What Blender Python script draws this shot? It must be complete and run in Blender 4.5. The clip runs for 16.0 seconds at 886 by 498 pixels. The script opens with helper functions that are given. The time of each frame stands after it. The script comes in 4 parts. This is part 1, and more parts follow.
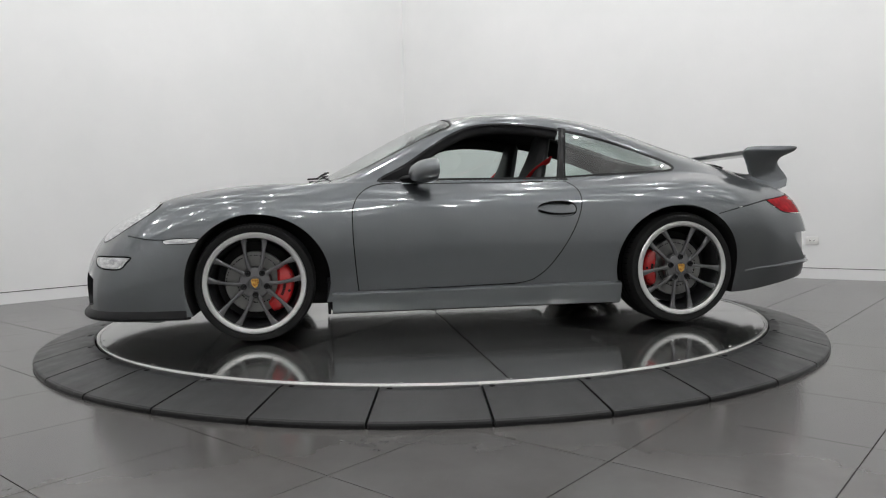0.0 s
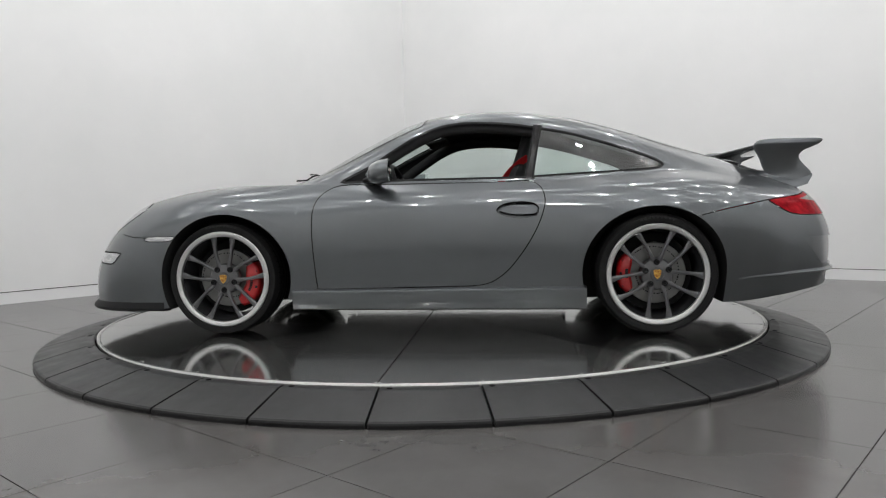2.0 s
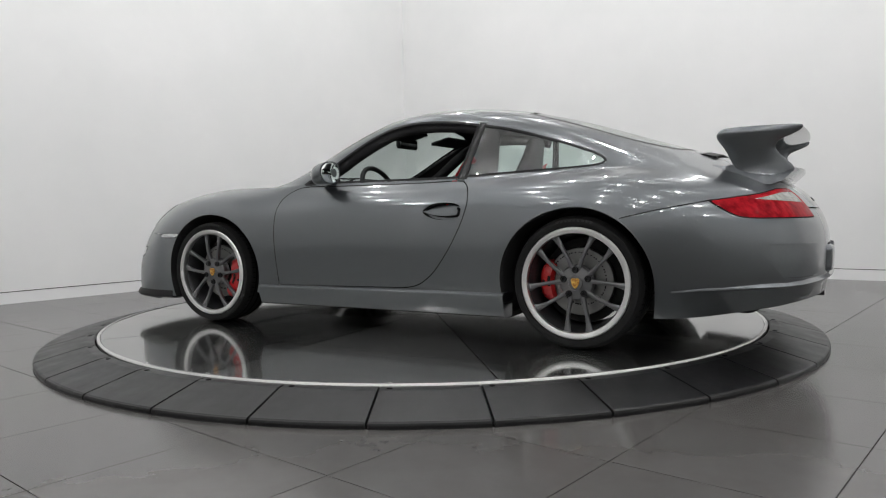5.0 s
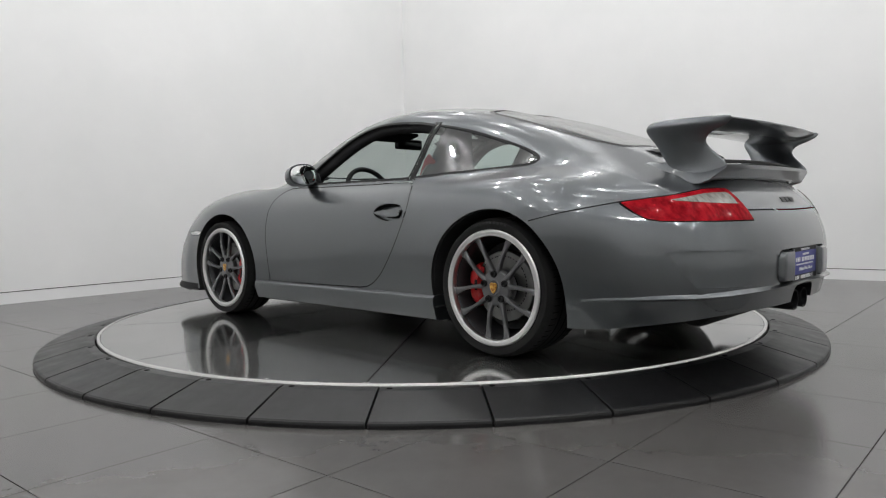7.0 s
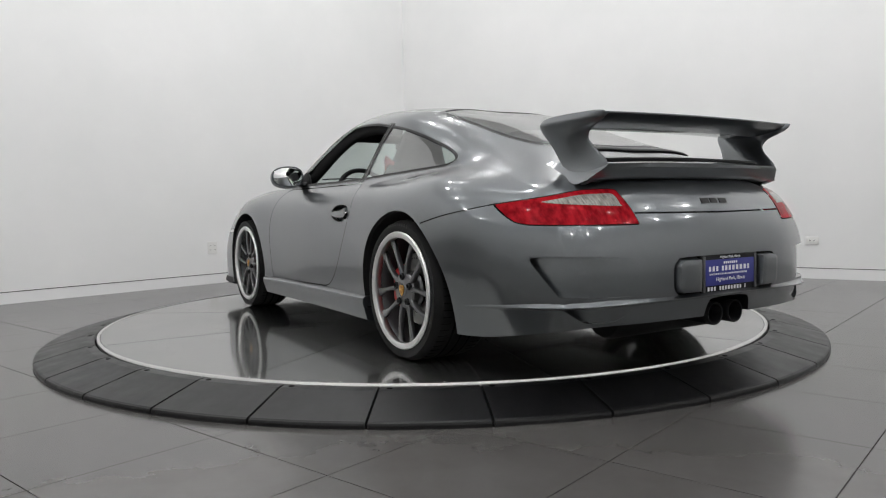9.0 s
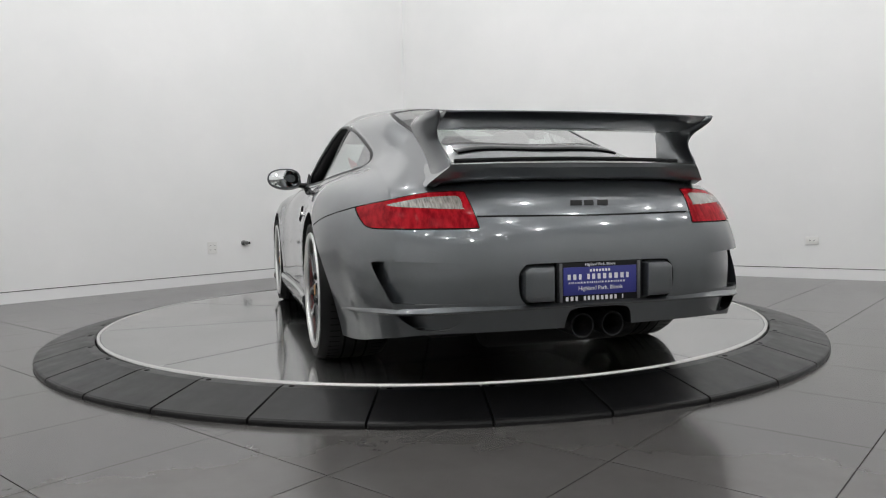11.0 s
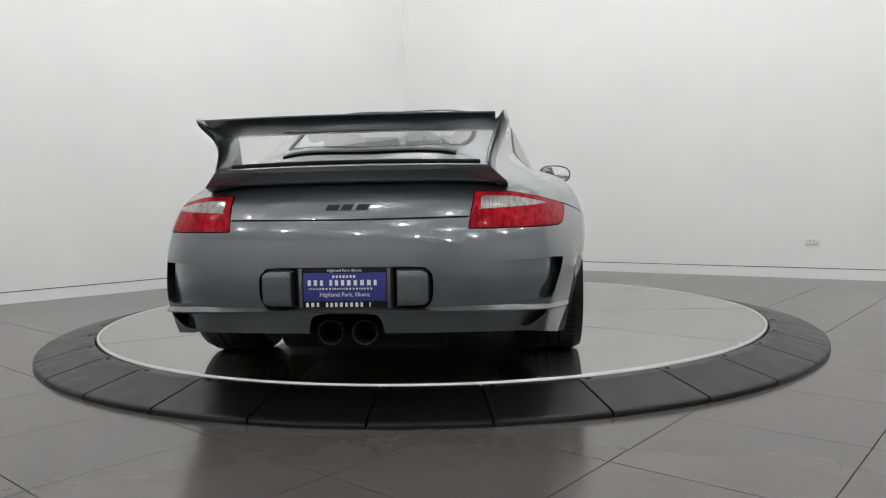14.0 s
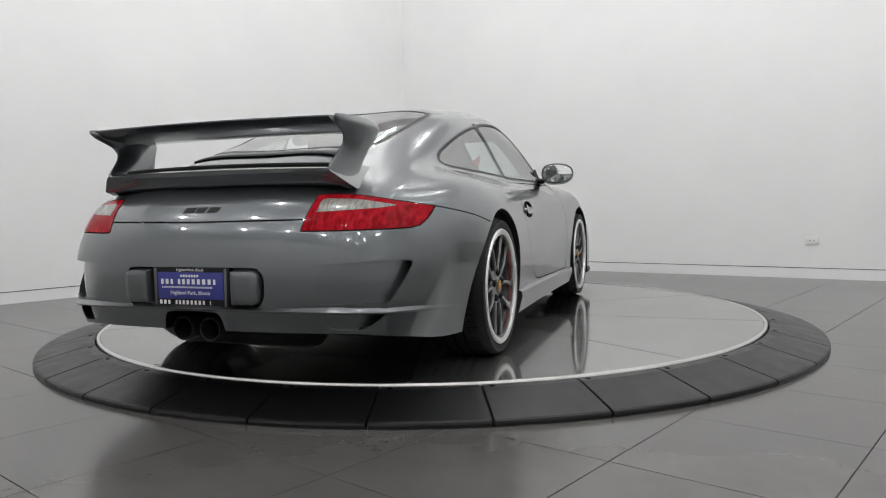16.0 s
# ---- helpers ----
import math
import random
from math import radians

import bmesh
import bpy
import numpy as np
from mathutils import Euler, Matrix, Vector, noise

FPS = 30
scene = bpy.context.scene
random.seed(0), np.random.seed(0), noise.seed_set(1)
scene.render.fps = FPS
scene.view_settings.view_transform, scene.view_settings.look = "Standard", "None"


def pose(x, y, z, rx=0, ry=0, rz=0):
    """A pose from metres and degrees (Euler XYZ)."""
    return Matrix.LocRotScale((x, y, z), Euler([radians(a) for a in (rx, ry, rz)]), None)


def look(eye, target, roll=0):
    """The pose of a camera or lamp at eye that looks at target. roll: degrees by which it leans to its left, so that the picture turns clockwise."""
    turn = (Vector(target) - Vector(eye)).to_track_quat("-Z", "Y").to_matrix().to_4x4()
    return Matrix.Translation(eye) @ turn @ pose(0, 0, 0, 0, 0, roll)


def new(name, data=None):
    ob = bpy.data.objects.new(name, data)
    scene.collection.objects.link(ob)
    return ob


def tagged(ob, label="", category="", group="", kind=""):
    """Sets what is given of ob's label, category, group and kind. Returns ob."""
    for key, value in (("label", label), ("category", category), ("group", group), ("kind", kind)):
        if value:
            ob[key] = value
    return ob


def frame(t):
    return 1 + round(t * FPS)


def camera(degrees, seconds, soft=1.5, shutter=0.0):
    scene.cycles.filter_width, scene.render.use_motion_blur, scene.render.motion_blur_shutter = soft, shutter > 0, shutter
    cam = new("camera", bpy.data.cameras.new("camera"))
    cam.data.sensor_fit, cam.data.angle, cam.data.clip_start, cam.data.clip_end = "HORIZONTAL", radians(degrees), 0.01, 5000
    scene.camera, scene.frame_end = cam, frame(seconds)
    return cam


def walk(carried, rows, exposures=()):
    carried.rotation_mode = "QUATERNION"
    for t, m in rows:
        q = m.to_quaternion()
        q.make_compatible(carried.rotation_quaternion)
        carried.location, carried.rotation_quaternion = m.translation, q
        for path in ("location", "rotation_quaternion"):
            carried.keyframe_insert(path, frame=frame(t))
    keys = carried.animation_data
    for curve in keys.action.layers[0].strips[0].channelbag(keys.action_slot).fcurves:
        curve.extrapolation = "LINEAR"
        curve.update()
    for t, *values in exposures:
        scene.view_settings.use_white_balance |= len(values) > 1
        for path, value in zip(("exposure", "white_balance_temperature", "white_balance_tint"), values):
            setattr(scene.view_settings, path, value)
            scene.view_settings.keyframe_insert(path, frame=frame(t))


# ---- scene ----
from mathutils import interpolate
from mathutils.bvhtree import BVHTree

# ------------------------------------------------------------ camera
DISC = 0.086            # top of the turntable disc
EYE = Vector((0.0, -4.8407, 0.684 + DISC))
AHEAD = Vector((0.01424, 0.99830, -0.05656))
cam = camera(62.7, 16.0, soft=1.15)
STILL = look(EYE, EYE + AHEAD * 4.0, -1.12)
walk(cam, [(0.0, STILL), (16.0, STILL)])

# ------------------------------------------------------------ world and lights
world = bpy.data.worlds.new("hall")
world.use_nodes = True
world.node_tree.nodes["Background"].inputs[0].default_value = (0.8, 0.82, 0.85, 1)
world.node_tree.nodes["Background"].inputs[1].default_value = 0.02
scene.world = world
scene.view_settings.exposure = -0.52
CEILING = 4.9
SPOT_POWER = 34.0


# ------------------------------------------------------------ materials
def material(name, color, rough=0.5, metal=0.0, coat=0.0, spec=0.5):
    m = bpy.data.materials.new(name)
    m.use_nodes = True
    b = m.node_tree.nodes["Principled BSDF"]
    b.inputs["Base Color"].default_value = (*color, 1)
    b.inputs["Roughness"].default_value = rough
    b.inputs["Metallic"].default_value = metal
    b.inputs["Coat Weight"].default_value = coat
    b.inputs["Coat Roughness"].default_value = 0.03
    b.inputs["Specular IOR Level"].default_value = spec
    return m


def shader(m):
    return m.node_tree.nodes["Principled BSDF"]


def add_node(m, kind, **values):
    n = m.node_tree.nodes.new(kind)
    for k, v in values.items():
        n.inputs[k].default_value = v
    return n


def link(m, a, b):
    m.node_tree.links.new(a, b)


def grain(m, scale, low, high, detail=4.0, stretch=(1, 1, 1), target="Base Color", bump=0.0, place="Object"):
    """Noise between two values (colours or numbers) on one input, with a fine relief if wanted."""
    co = m.node_tree.nodes.new("ShaderNodeTexCoord")
    mp = add_node(m, "ShaderNodeMapping", Scale=stretch)
    link(m, co.outputs[place], mp.inputs["Vector"])
    n = add_node(m, "ShaderNodeTexNoise", Scale=scale, Detail=detail, Roughness=0.6)
    link(m, mp.outputs["Vector"], n.inputs["Vector"])
    r = m.node_tree.nodes.new("ShaderNodeMapRange")
    r.inputs["From Min"].default_value, r.inputs["From Max"].default_value = 0.3, 0.7
    link(m, n.outputs["Fac"], r.inputs["Value"])
    if isinstance(low, tuple):
        x = m.node_tree.nodes.new("ShaderNodeMix")
        x.data_type = "RGBA"
        x.inputs[6].default_value, x.inputs[7].default_value = (*low, 1), (*high, 1)
        link(m, r.outputs["Result"], x.inputs["Factor"])
        link(m, x.outputs[2], shader(m).inputs[target])
    else:
        r.inputs["To Min"].default_value, r.inputs["To Max"].default_value = low, high
        link(m, r.outputs["Result"], shader(m).inputs[target])
    if bump:
        b = add_node(m, "ShaderNodeBump", Strength=bump, Distance=0.002)
        link(m, n.outputs["Fac"], b.inputs["Height"])
        link(m, b.outputs["Normal"], shader(m).inputs["Normal"])
    return m


def pane_glass(name, tint, gloss=0.1):
    """A thin pane: clear with a mirror share that rises at a slant."""
    m = bpy.data.materials.new(name)
    m.use_nodes = True
    t = m.node_tree
    t.nodes.remove(t.nodes["Principled BSDF"])
    clear = t.nodes.new("ShaderNodeBsdfTransparent")
    clear.inputs[0].default_value = (*tint, 1)
    shine = t.nodes.new("ShaderNodeBsdfGlossy")
    shine.inputs["Roughness"].default_value = 0.02
    f = t.nodes.new("ShaderNodeLayerWeight")
    f.inputs["Blend"].default_value = 0.5
    up = t.nodes.new("ShaderNodeMath")
    up.operation, up.inputs[1].default_value = "POWER", 2.6
    t.links.new(f.outputs["Facing"], up.inputs[0])
    add = t.nodes.new("ShaderNodeMath")
    add.operation, add.use_clamp = "MULTIPLY_ADD", True
    add.inputs[1].default_value, add.inputs[2].default_value = 0.84, 0.16
    t.links.new(up.outputs[0], add.inputs[0])
    mix = t.nodes.new("ShaderNodeMixShader")
    t.links.new(add.outputs[0], mix.inputs[0])
    t.links.new(clear.outputs[0], mix.inputs[1])
    t.links.new(shine.outputs[0], mix.inputs[2])
    t.links.new(mix.outputs[0], t.nodes["Material Output"].inputs["Surface"])
    return m


WHITE = grain(material("white_wall_paint", (0.8, 0.8, 0.8), 0.6), 1.2, (0.78, 0.785, 0.78), (0.82, 0.82, 0.815))
CEILING_GREY = grain(material("grey_ceiling_paint", (0.5, 0.5, 0.5), 0.8), 2.0, (0.67, 0.67, 0.67), (0.73, 0.73, 0.73))
BASEBOARD = material("baseboard_paint", (0.8, 0.8, 0.8), 0.45)
TILE = material("grey_porcelain_tile", (0.09, 0.087, 0.084), 0.19, spec=0.6)
grain(TILE, 3.0, (0.080, 0.076, 0.073), (0.097, 0.093, 0.090), 6.0)
GROUT = material("grout", (0.07, 0.065, 0.06), 0.9)
RUBBER = material("black_ramp_rubber", (0.007, 0.007, 0.0075), 0.4, spec=0.32)
grain(RUBBER, 7, 0.29, 0.44, 6.0, target="Roughness", bump=0.04)


def brushed_plate():
    """Polished plate with a brushed haze along each plate's own length."""
    m = bpy.data.materials.new("brushed_disc_metal")
    m.use_nodes = True
    t = m.node_tree
    t.nodes.remove(t.nodes["Principled BSDF"])
    sharp, haze = t.nodes.new("ShaderNodeBsdfPrincipled"), t.nodes.new("ShaderNodeBsdfPrincipled")
    for n, rough, aniso, base in ((sharp, 0.085, 0.40, 0.43), (haze, 0.34, 0.75, 0.50)):
        n.inputs["Base Color"].default_value = (base, base, base * 0.985, 1)
        n.inputs["Metallic"].default_value = 1.0
        n.inputs["Roughness"].default_value = rough
        n.inputs["Anisotropic"].default_value = aniso
    turn = t.nodes.new("ShaderNodeVectorTransform")
    turn.vector_type, turn.convert_from, turn.convert_to = "VECTOR", "OBJECT", "WORLD"
    turn.inputs[0].default_value = (0.951, 0.309, 0)
    t.links.new(turn.outputs[0], sharp.inputs["Tangent"])
    t.links.new(turn.outputs[0], haze.inputs["Tangent"])
    co = t.nodes.new("ShaderNodeTexCoord")
    smudge = t.nodes.new("ShaderNodeTexNoise")
    smudge.inputs["Scale"].default_value, smudge.inputs["Detail"].default_value = 2.2, 3.5
    t.links.new(co.outputs["Object"], smudge.inputs["Vector"])
    r = t.nodes.new("ShaderNodeMapRange")
    r.inputs["From Min"].default_value, r.inputs["From Max"].default_value = 0.15, 0.85
    r.inputs["To Min"].default_value, r.inputs["To Max"].default_value = 0.12, 0.24
    t.links.new(smudge.outputs["Fac"], r.inputs["Value"])
    mix = t.nodes.new("ShaderNodeMixShader")
    t.links.new(r.outputs["Result"], mix.inputs[0])
    t.links.new(sharp.outputs[0], mix.inputs[1])
    t.links.new(haze.outputs[0], mix.inputs[2])
    t.links.new(mix.outputs[0], t.nodes["Material Output"].inputs["Surface"])
    return m


STEEL = brushed_plate()
EDGE = material("polished_edge", (0.8, 0.8, 0.78), 0.25, 1.0)
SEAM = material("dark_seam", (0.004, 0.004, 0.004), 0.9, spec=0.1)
PAINT = material("grey_metallic_paint", (0.092, 0.100, 0.107), 0.34, 0.85, 1.0)
shader(PAINT).inputs["Coat IOR"].default_value = 1.74
shader(PAINT).inputs["Coat Roughness"].default_value = 0.055
grain(PAINT, 900, (0.090, 0.098, 0.106), (0.117, 0.127, 0.136), 1.0)
BLACK = grain(material("black_plastic", (0.009, 0.009, 0.010), 0.5, spec=0.22), 300, 0.42, 0.58, target="Roughness", bump=0.05)
GLOSS_BLACK = material("gloss_black_cover", (0.008, 0.008, 0.009), 0.18, spec=0.4)
TRIM = material("satin_black_trim", (0.006, 0.006, 0.007), 0.35, spec=0.18)
LINER = material("wheel_well_liner", (0.006, 0.006, 0.006), 0.9)
TYRE = material("tyre_rubber", (0.008, 0.008, 0.008), 0.55, spec=0.2)
SIDEWALL = material("raised_rubber", (0.02, 0.02, 0.02), 0.5, spec=0.3)
RIM = material("dark_grey_rim", (0.12, 0.12, 0.125), 0.3, 0.75, 0.7)
BARREL = material("dark_wheel_barrel", (0.03, 0.03, 0.032), 0.4, 0.4, 0.2)
LIP = material("machined_rim_lip", (0.72, 0.72, 0.71), 0.32, 1.0)
BRAKE = material("brake_disc_steel", (0.19, 0.19, 0.185), 0.4, 1.0)
CALIPER = material("red_caliper", (0.45, 0.008, 0.01), 0.35, 0.0, 0.6)
GOLD = grain(material("gold_cap", (0.6, 0.33, 0.05), 0.35, 0.5), 90, (0.30, 0.10, 0.02), (0.70, 0.42, 0.08), 1.0)
CLEAR = pane_glass("car_glass", (0.79, 0.88, 0.85))
RED_LENS = grain(material("red_lens", (0.4, 0.01, 0.012), 0.07, 0, 0.0, 0.06), 22, (0.17, 0.003, 0.007), (0.42, 0.012, 0.020), 2.5, (1, 2.5, 1))
SILVER_LENS = grain(material("clear_lens", (0.6, 0.6, 0.6), 0.07, 0.9, 1.0), 25, (0.35, 0.36, 0.37), (0.75, 0.75, 0.75), 1.0, (1, 1, 3))
REVERSE_LENS = grain(material("ribbed_reversing_lens", (0.24, 0.22, 0.20), 0.25, 0.0, 0.7), 30, (0.12, 0.11, 0.10), (0.30, 0.28, 0.25), 2.0, (1, 6, 1))
CHROME = material("chrome", (0.8, 0.8, 0.8), 0.08, 1.0)
LEATHER = grain(material("black_leather", (0.022, 0.022, 0.023), 0.6, spec=0.12), 90, 0.4, 0.6, target="Roughness", bump=0.1)
HEADLINER = material("black_headliner", (0.03, 0.03, 0.031), 0.95, spec=0.1)
BELT = material("red_belt", (0.55, 0.01, 0.015), 0.7)
MIRROR = material("mirror_glass", (0.9, 0.92, 0.92), 0.01, 1.0)
PLATE_BLUE = material("plate_blue", (0.03, 0.035, 0.22), 0.4)
WHITE_INK = material("white_ink", (0.8, 0.8, 0.8), 0.5)
PLASTIC_WHITE = material("white_plastic", (0.75, 0.75, 0.73), 0.35)


# ------------------------------------------------------------ mesh helpers
def as_object(name, bm, mat, parent=None, label="", smooth=40):
    bmesh.ops.recalc_face_normals(bm, faces=bm.faces)
    me = bpy.data.meshes.new(name)
    for f in bm.faces:
        f.smooth = smooth > 0
    if smooth:
        for e in bm.edges:
            if len(e.link_faces) == 2 and e.calc_face_angle(0) > radians(smooth):
                e.smooth = False
    bm.to_mesh(me)
    bm.free()
    me.materials.append(mat)
    ob = new(name, me)
    if parent:
        ob.parent = parent
    if label:
        tagged(ob, label)
    return ob


def part(name, bm, mat, parent, label="", smooth=40):
    return as_object(name, bm, mat, parent, label, smooth)


def thing(name, label, category, group="", kind="", m=None):
    ob = new(name)
    ob.empty_display_size = 0.1
    tagged(ob, label, category, group, kind)
    if m:
        ob.matrix_basis = m
    return ob


def box(bm, x0, x1, y0, y1, z0, z1, bevel=0.0, m=None):
    made = bmesh.ops.create_cube(bm, size=1)["verts"]
    bmesh.ops.transform(bm, verts=made, matrix=Matrix.Translation(((x0 + x1) / 2, (y0 + y1) / 2, (z0 + z1) / 2)) @ Matrix.Diagonal((x1 - x0, y1 - y0, z1 - z0, 1)))
    if bevel:
        edges = list({e for v in made for e in v.link_edges})
        made = list({v for f in bmesh.ops.bevel(bm, geom=edges, offset=bevel, segments=3, profile=0.5, affect="EDGES")["faces"] for v in f.verts} | {v for v in made if v.is_valid})
    if m:
        bmesh.ops.transform(bm, verts=made, matrix=m)
    return bm


def lathe(bm, profile, steps=64, m=None, a0=0.0, a1=2 * math.pi, shut=False):
    """Turns (radius, along) round the y axis."""
    full = abs(a1 - a0 - 2 * math.pi) < 1e-6
    n = steps if full else steps + 1
    rings = []
    for i in range(n):
        a = a0 + (a1 - a0) * i / steps
        rings.append([bm.verts.new((m or Matrix()) @ Vector((r * math.cos(a), y, r * math.sin(a)))) for r, y in profile])
    for i in range(steps):
        p, q = rings[i], rings[(i + 1) % n]
        for j in range(len(profile) - (0 if shut else 1)):
            k = (j + 1) % len(profile)
            bm.faces.new((p[j], q[j], q[k], p[k]))
    return bm


def tube(bm, pts, r, sides=8, closed=False, flat=1.0):
    pts = [Vector(p) for p in pts]
    rings, n = [], len(pts)
    for i, p in enumerate(pts):
        d = (pts[(i + 1) % n] - pts[i - 1]) if closed else pts[min(i + 1, n - 1)] - pts[max(i - 1, 0)]
        d.normalize()
        a = d.cross(Vector((0, 0, 1)))
        a = d.cross(Vector((1, 0, 0))) if a.length < 0.05 else a
        a.normalize()
        b = d.cross(a)
        rr = r[i] if isinstance(r, (list, tuple)) else r
        rings.append([bm.verts.new(p + a * rr * math.cos(t) + b * rr * flat * math.sin(t)) for t in (2 * math.pi * k / sides for k in range(sides))])
    for i in range(n if closed else n - 1):
        for k in range(sides):
            bm.faces.new((rings[i][k], rings[i][(k + 1) % sides], rings[(i + 1) % n][(k + 1) % sides], rings[(i + 1) % n][k]))
    if not closed:
        bm.faces.new(rings[0][::-1])
        bm.faces.new(rings[-1])
    return bm


def catmull(pts, per, closed=False):
    """A smooth line through the points."""
    pts, out = [Vector(p) for p in pts], []
    n = len(pts)
    for i in range(n if closed else n - 1):
        p1, p2 = pts[i], pts[(i + 1) % n]
        p0 = pts[i - 1] if closed or i else p1 * 2 - p2
        p3 = pts[(i + 2) % n] if closed or i + 2 < n else p2 * 2 - p1
        for k in range(per):
            t = k / per
            out.append(0.5 * (2 * p1 + (p2 - p0) * t + (2 * p0 - 5 * p1 + 4 * p2 - p3) * t * t + (3 * p1 - p0 - 3 * p2 + p3) * t ** 3))
    if not closed:
        out.append(pts[-1])
    return out


def spaced(pts, per):
    """A smooth line that minds uneven spacing."""
    pts = [Vector(p) for p in pts]
    pts = [pts[0] * 2 - pts[1]] + pts + [pts[-1] * 2 - pts[-2]]
    out = []
    for i in range(1, len(pts) - 2):
        p = pts[i - 1:i + 3]
        k = [0.0]
        for q, r in zip(p, p[1:]):
            k.append(k[-1] + max((r - q).length, 1e-6) ** .5)
        for j in range(per):
            t = k[1] + (k[2] - k[1]) * j / per

            def mixed(u, v, t0, t1):
                return u * ((t1 - t) / (t1 - t0)) + v * ((t - t0) / (t1 - t0))
            a1, a2, a3 = (mixed(p[n], p[n + 1], k[n], k[n + 1]) for n in range(3))
            b1, b2 = mixed(a1, a2, k[0], k[2]), mixed(a2, a3, k[1], k[3])
            out.append(mixed(b1, b2, k[1], k[2]))
    out.append(pts[-2])
    return out


def loft(bm, rings, closed=True, caps=True):
    rows = [[bm.verts.new(p) for p in ring] for ring in rings]
    n = len(rows[0])
    for a, b in zip(rows, rows[1:]):
        for k in range(n if closed else n - 1):
            bm.faces.new((a[k], a[(k + 1) % n], b[(k + 1) % n], b[k]))
    if caps:
        bm.faces.new(rows[0][::-1])
        bm.faces.new(rows[-1])
    return bm


def prism(bm, outline, thick, m=None, bevel=0.0):
    """An outline in x and z, given depth along y (centred)."""
    m = m or Matrix()
    a = [bm.verts.new((x, -thick / 2, z)) for x, z in outline]
    b = [bm.verts.new((x, thick / 2, z)) for x, z in outline]
    n = len(a)
    faces = [bm.faces.new(a), bm.faces.new(b[::-1])]
    for i in range(n):
        faces.append(bm.faces.new((a[i], b[i], b[(i + 1) % n], a[(i + 1) % n])))
    verts = a + b
    if bevel:
        edges = [e for f in faces[:2] for e in f.edges]
        got = bmesh.ops.bevel(bm, geom=edges, offset=bevel, segments=3, profile=0.5, affect="EDGES")
        verts = list({v for f in got["faces"] for v in f.verts} | {v for v in verts if v.is_valid})
    bmesh.ops.transform(bm, verts=verts, matrix=m)
    return bm


# ------------------------------------------------------------ the hall
CORNER = Vector((-0.35, 5.2, 0))
WALL_L = Vector((-3.432, -3.678, 0)).normalized()     # from the corner along each wall
WALL_R = Vector((4.604, -3.298, 0)).normalized()


def wall(name, start, along, length, height, side):
    """A wall 0.2 m thick, its face on the line from start; side: towards which its body lies."""
    n = Vector((-along.y, along.x, 0)) * side
    bm = bmesh.new()
    p = [start, start + along * length, start + along * length + n * 0.2, start + n * 0.2]
    low = [bm.verts.new(q + Vector((0, 0, 0.108))) for q in p]
    top = [bm.verts.new(q + Vector((0, 0, height))) for q in p]
    bm.faces.new(low[::-1]), bm.faces.new(top)
    for i in range(4):
        bm.faces.new((low[i], low[(i + 1) % 4], top[(i + 1) % 4], top[i]))
    w = tagged(as_object(name, bm, WHITE, smooth=0), "smooth white painted wall", "wall", kind="structure")
    bm = bmesh.new()
    p = [start, start + along * length, start + along * length + n * 0.2, start + n * 0.2]
    low = [bm.verts.new(q) for q in p]
    top = [bm.verts.new(q + Vector((0, 0, 0.1))) for q in p]
    bm.faces.new(low[::-1]), bm.faces.new(top)
    for i in range(4):
        bm.faces.new((low[i], low[(i + 1) % 4], top[(i + 1) % 4], top[i]))
    tagged(as_object("baseboard", bm, BASEBOARD, smooth=0), "white flush baseboard under a shadow gap", "baseboard", kind="structure")
    # the gap's shade is put into its colour: near-black faces set 2 cm back
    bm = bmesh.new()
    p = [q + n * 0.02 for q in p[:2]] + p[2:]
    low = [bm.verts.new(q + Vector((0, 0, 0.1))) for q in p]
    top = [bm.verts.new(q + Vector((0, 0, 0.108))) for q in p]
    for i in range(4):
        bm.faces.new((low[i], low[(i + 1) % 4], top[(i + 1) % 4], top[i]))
    tagged(as_object("trim", bm, SEAM, smooth=0), "recessed gap above the baseboard, its shade coloured near black", "trim", kind="structure")
    return w


def build_hall():
    wall("wall_north_west", CORNER, WALL_L, 13.0, CEILING, -1)
    wall("wall_north_east", CORNER, WALL_R, 13.0, CEILING, 1)
    west, east = CORNER + WALL_L * 13.0, CORNER + WALL_R * 13.0
    wall("wall_south_west", west, WALL_R, 13.0, CEILING, -1)
    wall("wall_south_east", east, WALL_L, 13.0, CEILING, 1)
    far = west + WALL_R * 13.0
    for name, z, mat, label in (("floor", -0.006, GROUT, "dark grout bed of the tiled floor"), ("ceiling", CEILING + 0.05, CEILING_GREY, "grey painted ceiling")):
        bm = bmesh.new()
        q = [CORNER, west, far, east]
        mid = sum(q, Vector()) / 4
        ring = [mid + (p - mid) * 1.05 for p in q]
        lo = [bm.verts.new(p + Vector((0, 0, z - 0.05))) for p in ring]
        hi = [bm.verts.new(p + Vector((0, 0, z))) for p in ring]
        bm.faces.new(lo), bm.faces.new(hi)
        for i in range(4):
            bm.faces.new((lo[i], lo[(i + 1) % 4], hi[(i + 1) % 4], hi[i]))
        tagged(as_object(name, bm, mat, smooth=0), label, name, kind="structure")
    return mid


